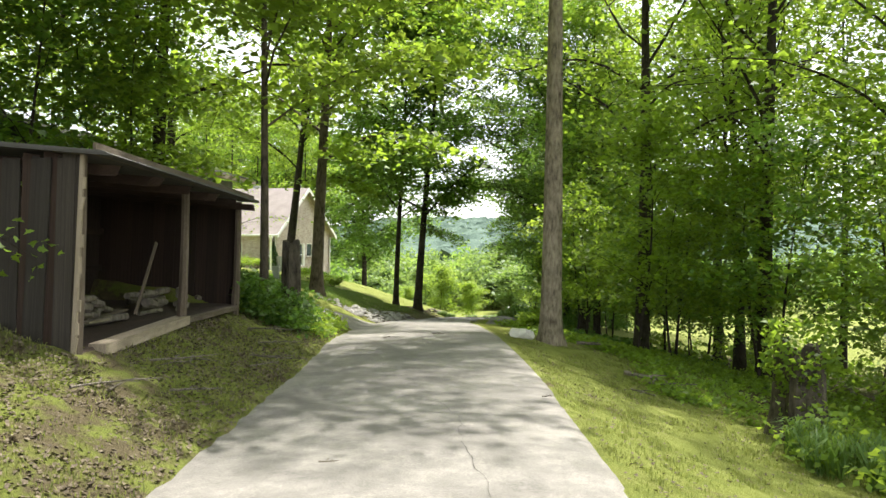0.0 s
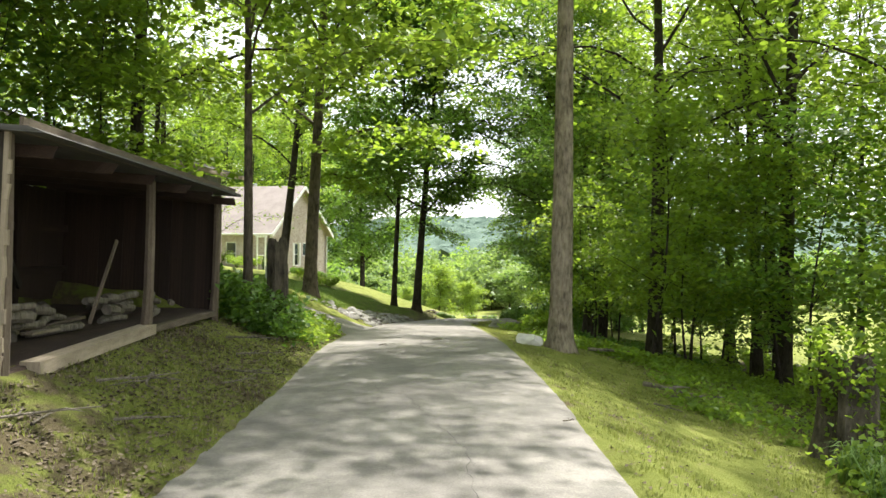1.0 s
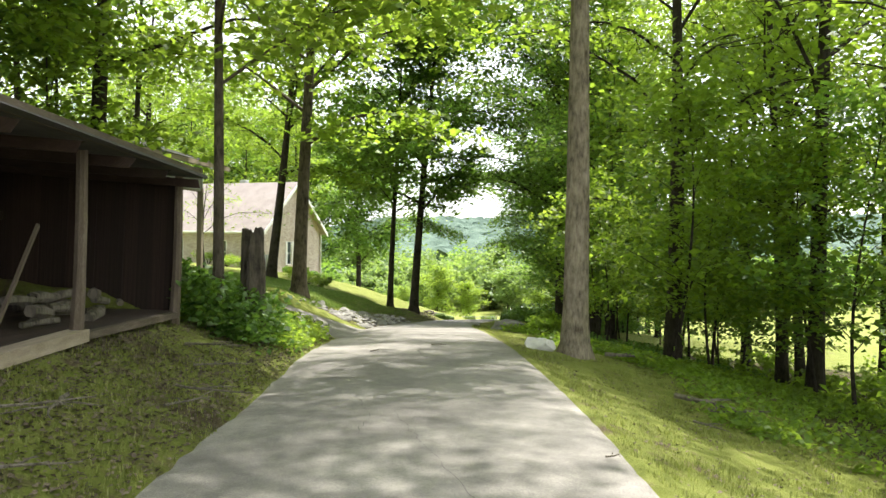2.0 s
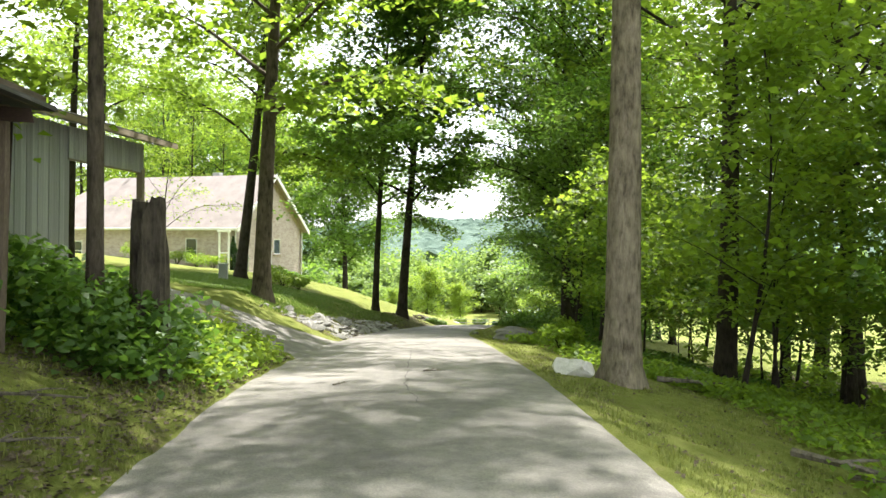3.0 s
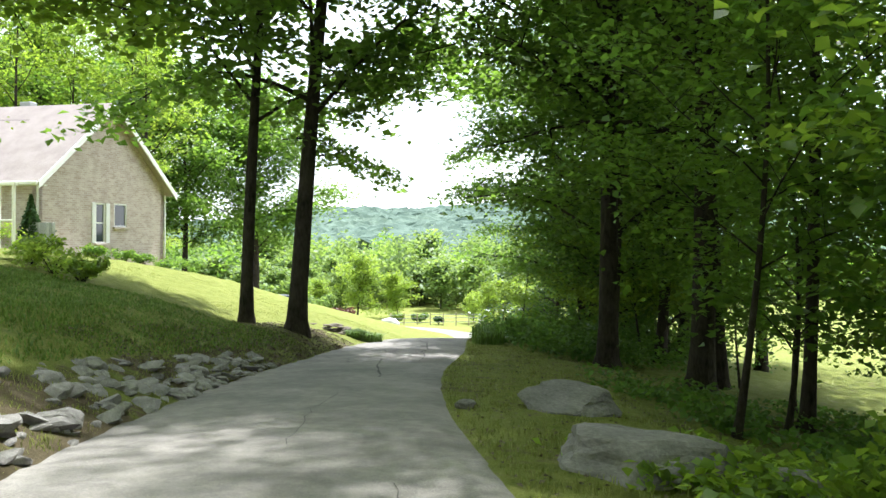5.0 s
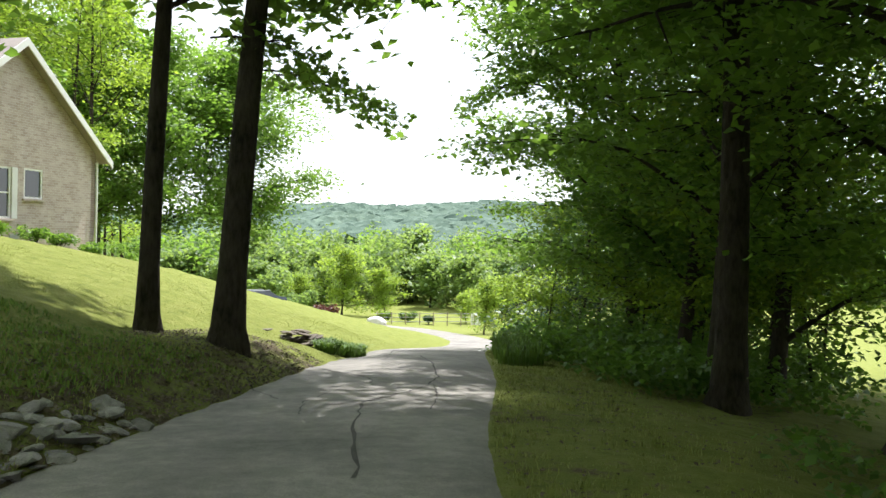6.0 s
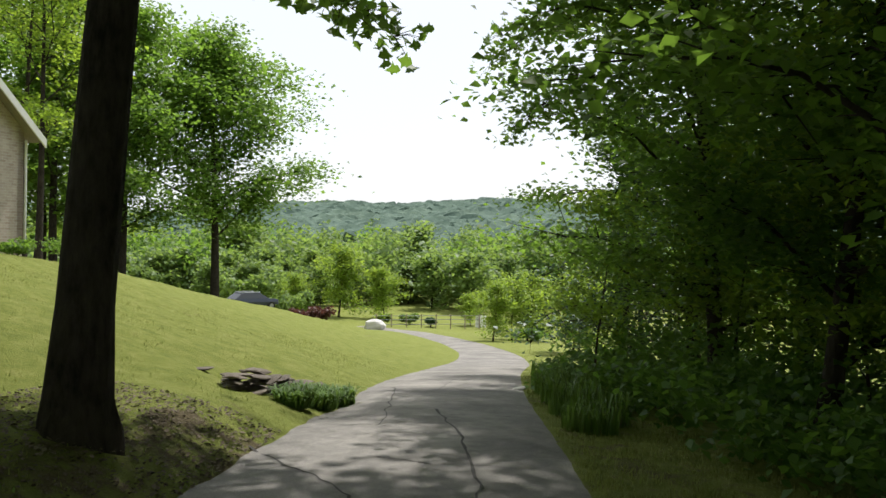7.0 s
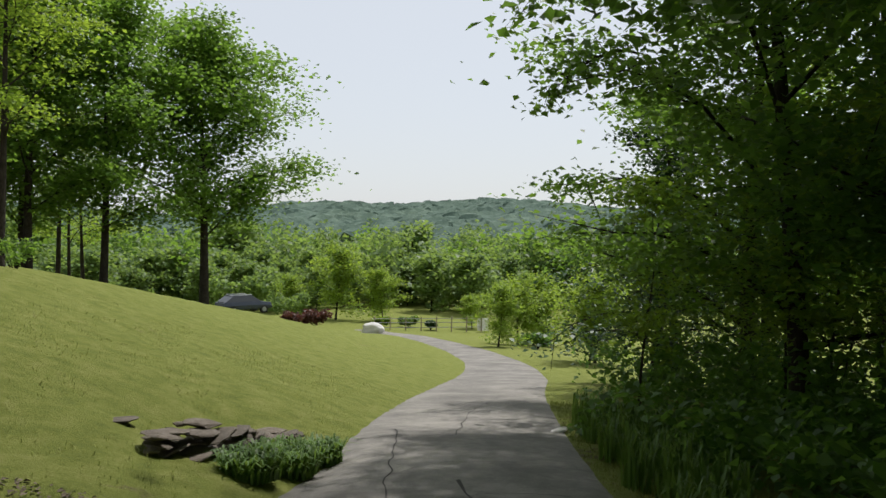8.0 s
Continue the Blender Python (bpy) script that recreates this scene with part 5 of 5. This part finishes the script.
def car(m):
    """A dark estate car, nose to the left: lofted body, glasshouse, wheels."""
    root = empty("car", m)
    paint, nt, b, out = mat("dark_car_paint")
    b.inputs["Base Color"].default_value = (0.055, 0.065, 0.085, 1)
    b.inputs["Roughness"].default_value, b.inputs["Metallic"].default_value = 0.25, 0.4
    low = [(-2.3, .5, .62), (-2.2, .42, .88), (-1.2, .4, 1.0), (0.3, .4, 1.02), (1.6, .4, 1.02), (2.25, .45, .95), (2.3, .5, .7)]
    bm = bmesh.new()
    rings = []
    for x, z0, z1 in low:
        w = .88 if abs(x) < 2 else .78
        rings.append([bm.verts.new((x, yy, zz)) for yy, zz in ((-w, z0), (-w, (z0 + z1) / 2), (-w * .92, z1), (w * .92, z1), (w, (z0 + z1) / 2), (w, z0))])
    for a, c in zip(rings, rings[1:]):
        for k in range(6):
            bm.faces.new((a[k], a[(k + 1) % 6], c[(k + 1) % 6], c[k]))
    bm.faces.new(rings[0]), bm.faces.new(rings[-1][::-1])
    bmesh.ops.recalc_face_normals(bm, faces=bm.faces)
    part("body", bm, paint, root)
    bm = bmesh.new()
    rings = []
    for x, w, z in ((-1.25, .78, 1.0), (-0.45, .64, 1.48), (1.35, .64, 1.5), (2.1, .74, 1.0)):
        rings.append([bm.verts.new((x, -w, z)), bm.verts.new((x, w, z))])
    bm.faces.new((rings[0][0], rings[0][1], rings[1][1], rings[1][0]))
    bm.faces.new((rings[1][0], rings[1][1], rings[2][1], rings[2][0]))
    bm.faces.new((rings[2][0], rings[2][1], rings[3][1], rings[3][0]))
    bm.faces.new([r[0] for r in rings]), bm.faces.new([r[1] for r in rings][::-1])
    bmesh.ops.recalc_face_normals(bm, faces=bm.faces)
    part("glasshouse", bm, GLASS, root)
    part("roof", box_bm(1.9, 1.24, 0.05, (0.45, 0, 1.51), 0.02), paint, root)
    for y in (-.56, .56):
        part("roof_rail", box_bm(1.8, 0.05, 0.06, (0.45, y, 1.58), 0.015), GREY_METAL, root, "silver roof rail")
    rub, nt, b, out = mat("tyre_rubber")
    b.inputs["Base Color"].default_value, b.inputs["Roughness"].default_value = (0.02, 0.02, 0.02, 1), 0.9
    for x in (-1.45, 1.4):
        for y in (-.8, .8):
            bm = bmesh.new()
            bmesh.ops.create_cone(bm, cap_ends=True, segments=20, radius1=.34, radius2=.34, depth=.22, matrix=Matrix.Translation((x, y, .34)) @ Matrix.Rotation(math.pi / 2, 4, "X"))
            wheel = part("wheel", bm, rub, root)
            bm = bmesh.new()
            bmesh.ops.create_cone(bm, cap_ends=True, segments=16, radius1=.2, radius2=.18, depth=.03, matrix=Matrix.Translation((x, y * 1.14, .34)) @ Matrix.Rotation(math.pi / 2, 4, "X"))
            part("rim", bm, GREY_METAL, wheel)
    return tagged(root, "dark estate car parked beyond the lawn's brow", "car")


car(pose(-2.64, 101.0, -6.6, 0, 0, 215) @ Matrix.Scale(0.92, 4))


# ---------------------------------------------------------------- cracks in the asphalt
def crack(pts, width, seed, material=SOIL):
    """A ragged open crack, filled with dark soil, a little proud of the dip it lies in."""
    r2 = np.random.RandomState(seed)
    fine = []
    for (x0, y0), (x1, y1) in zip(pts, pts[1:]):
        for f in np.linspace(0, 1, 9)[:-1]:
            fine.append((x0 + (x1 - x0) * f + r2.uniform(-.03, .03), y0 + (y1 - y0) * f + r2.uniform(-.03, .03)))
    verts, faces = [], []
    for i, (x, y) in enumerate(fine):
        w = width * r2.uniform(.35, 1.2)
        u = (x - float(road_x(y))) / interp(y, HALF_Y, HALF_W)
        z = gz(x, y) + 0.012 + 0.03 * math.cos(u * math.pi / 2) + 0.005
        verts += [(x - w, y - w * .3, z), (x + w, y + w * .3, z)]
    for i in range(len(fine) - 1):
        faces.append((2 * i, 2 * i + 1, 2 * i + 3, 2 * i + 2))
    ob = raw("crack", verts, faces, material, road)
    return ob


for i, (pts, w) in enumerate((
        (((3.46, 44.5), (3.38, 42.4), (3.14, 40.5), (2.84, 39.4), (2.51, 38.8), (1.91, 37.9), (1.75, 36.5), (1.6, 34)), .022),
        (((1.35, 42.1), (1.82, 41.1), (2.18, 40.25), (2.12, 39.5)), .014), (((1.25, 37.0), (1.3, 38.0), (1.62, 38.8), (1.80, 39.1)), .012), (((0.56, 39.6), (0.96, 38.5), (1.0, 38.2)), .012),
        (((2.92, 39.5), (2.81, 38.5), (2.54, 37.2)), .012), (((2.65, 43.3), (2.90, 44.9), (3.09, 46.2), (3.33, 48)), .012), (((2.94, 43.6), (3.55, 44.0), (4.34, 43.8)), .01), (((2.39, 41.6), (2.88, 41.2), (3.69, 41.5)), .01), (((2.56, 44.6), (3.47, 45.3), (4.27, 45.2)), .01),
        (((1.2, 27.6), (1.27, 26.2), (1.2, 25.0), (1.3, 23)), .01), (((-.1, 25.5), (-.05, 24.4), (.05, 22.5)), .01), (((-.5, 10.6), (-.3, 9.5), (.02, 7.8), (0, 6.4), (.1, 5)), .005), (((-.05, 14.4), (-.14, 15.7), (-.07, 17.1), (.03, 19.9), (.1, 21.5)), .010), (((-.9, 11.4), (-.72, 10.4), (-.8, 9.6)), .005),
        (((.5, 29), (.7, 31), (1.1, 33)), .01), (((3.91, 47), (4.76, 50), (5.71, 52.5)), .01))):
    crack(pts, w * (0.85 if pts[0][1] > 33 else 0.45), 300 + i, TAR)


# ---------------------------------------------------------------- leafy sprays that hang into the way
def spray(m, length, n, seed, leaf, material, label):
    r2 = np.random.RandomState(seed)
    root = empty("leafy_bough", m)
    pts = [Vector((length * f, 0.12 * math.sin(3 * f), 0.15 * math.sin(2 * f) - 0.35 * length * f * f)) for f in np.linspace(0, 1, 7)]
    verts, faces = [], []
    tube(verts, faces, pts, [0.018 * (1 - .13 * i) for i in range(7)], 5)
    cen = []
    for i in range(n):
        p = pts[r2.randint(1, 7)]
        e = p + Vector((r2.uniform(-.1, .35), r2.uniform(-.45, .45), r2.uniform(-.3, .12)))
        if i % 4 == 0:
            tube(verts, faces, [p, (p + e) / 2 + Vector((0, 0, .03)), e], [.006, .004, .002], 4)
        cen.append(tuple(e))
    raw("twig", verts, faces, BARK_DARK, root)
    leaf_cloud("foliage", np.array(cen), leaf, material, root, r2, tilt=0.8, lobed=True)
    return tagged(root, label, "bough")


spray(pose(5.0, 23.8, 2.7, 0, 0, 200), 1.9, 130, 1, 0.13, LEAF_LIME, "bright maple bough with lobed leaves hanging over the verge")
spray(pose(5.3, 24.6, 2.75, 0, 0, 170), 1.6, 110, 2, 0.13, LEAF_LIME, "bright maple bough with lobed leaves hanging over the verge")
spray(pose(7.05, 49.3, 2.6, 0, 10, 205), 1.9, 237, 3, 0.13, LEAF_B, "oak bough hanging towards the drive")
spray(pose(7.06, 49.6, 4.0, 0, 10, 190), 2.0, 237, 4, 0.13, LEAF_B, "oak bough hanging towards the drive")
spray(pose(-4.3, 6.6, 1.65, 0, 0, 60), 0.8, 60, 5, 0.09, LEAF, "leafy twig hanging beside the shed")
spray(pose(0.39, 41.6, 2.3, 0, 0, 5), 1.7, 190, 6, 0.15, LEAF_B, "oak bough hanging from the leaning tree")
spray(pose(0.72, 42.6, 2.45, 0, 0, 12), 2.0, 210, 7, 0.15, LEAF_B, "oak bough hanging from the leaning tree")
spray(pose(-0.12, 41.0, 2.6, 0, 0, -15), 1.6, 190, 8, 0.15, LEAF_B, "oak bough hanging from the leaning tree")
spray(pose(6.19, 46.0, 3.2, 0, 0, 175), 1.6, 224, 9, 0.13, LEAF_B, "oak bough hanging towards the drive")
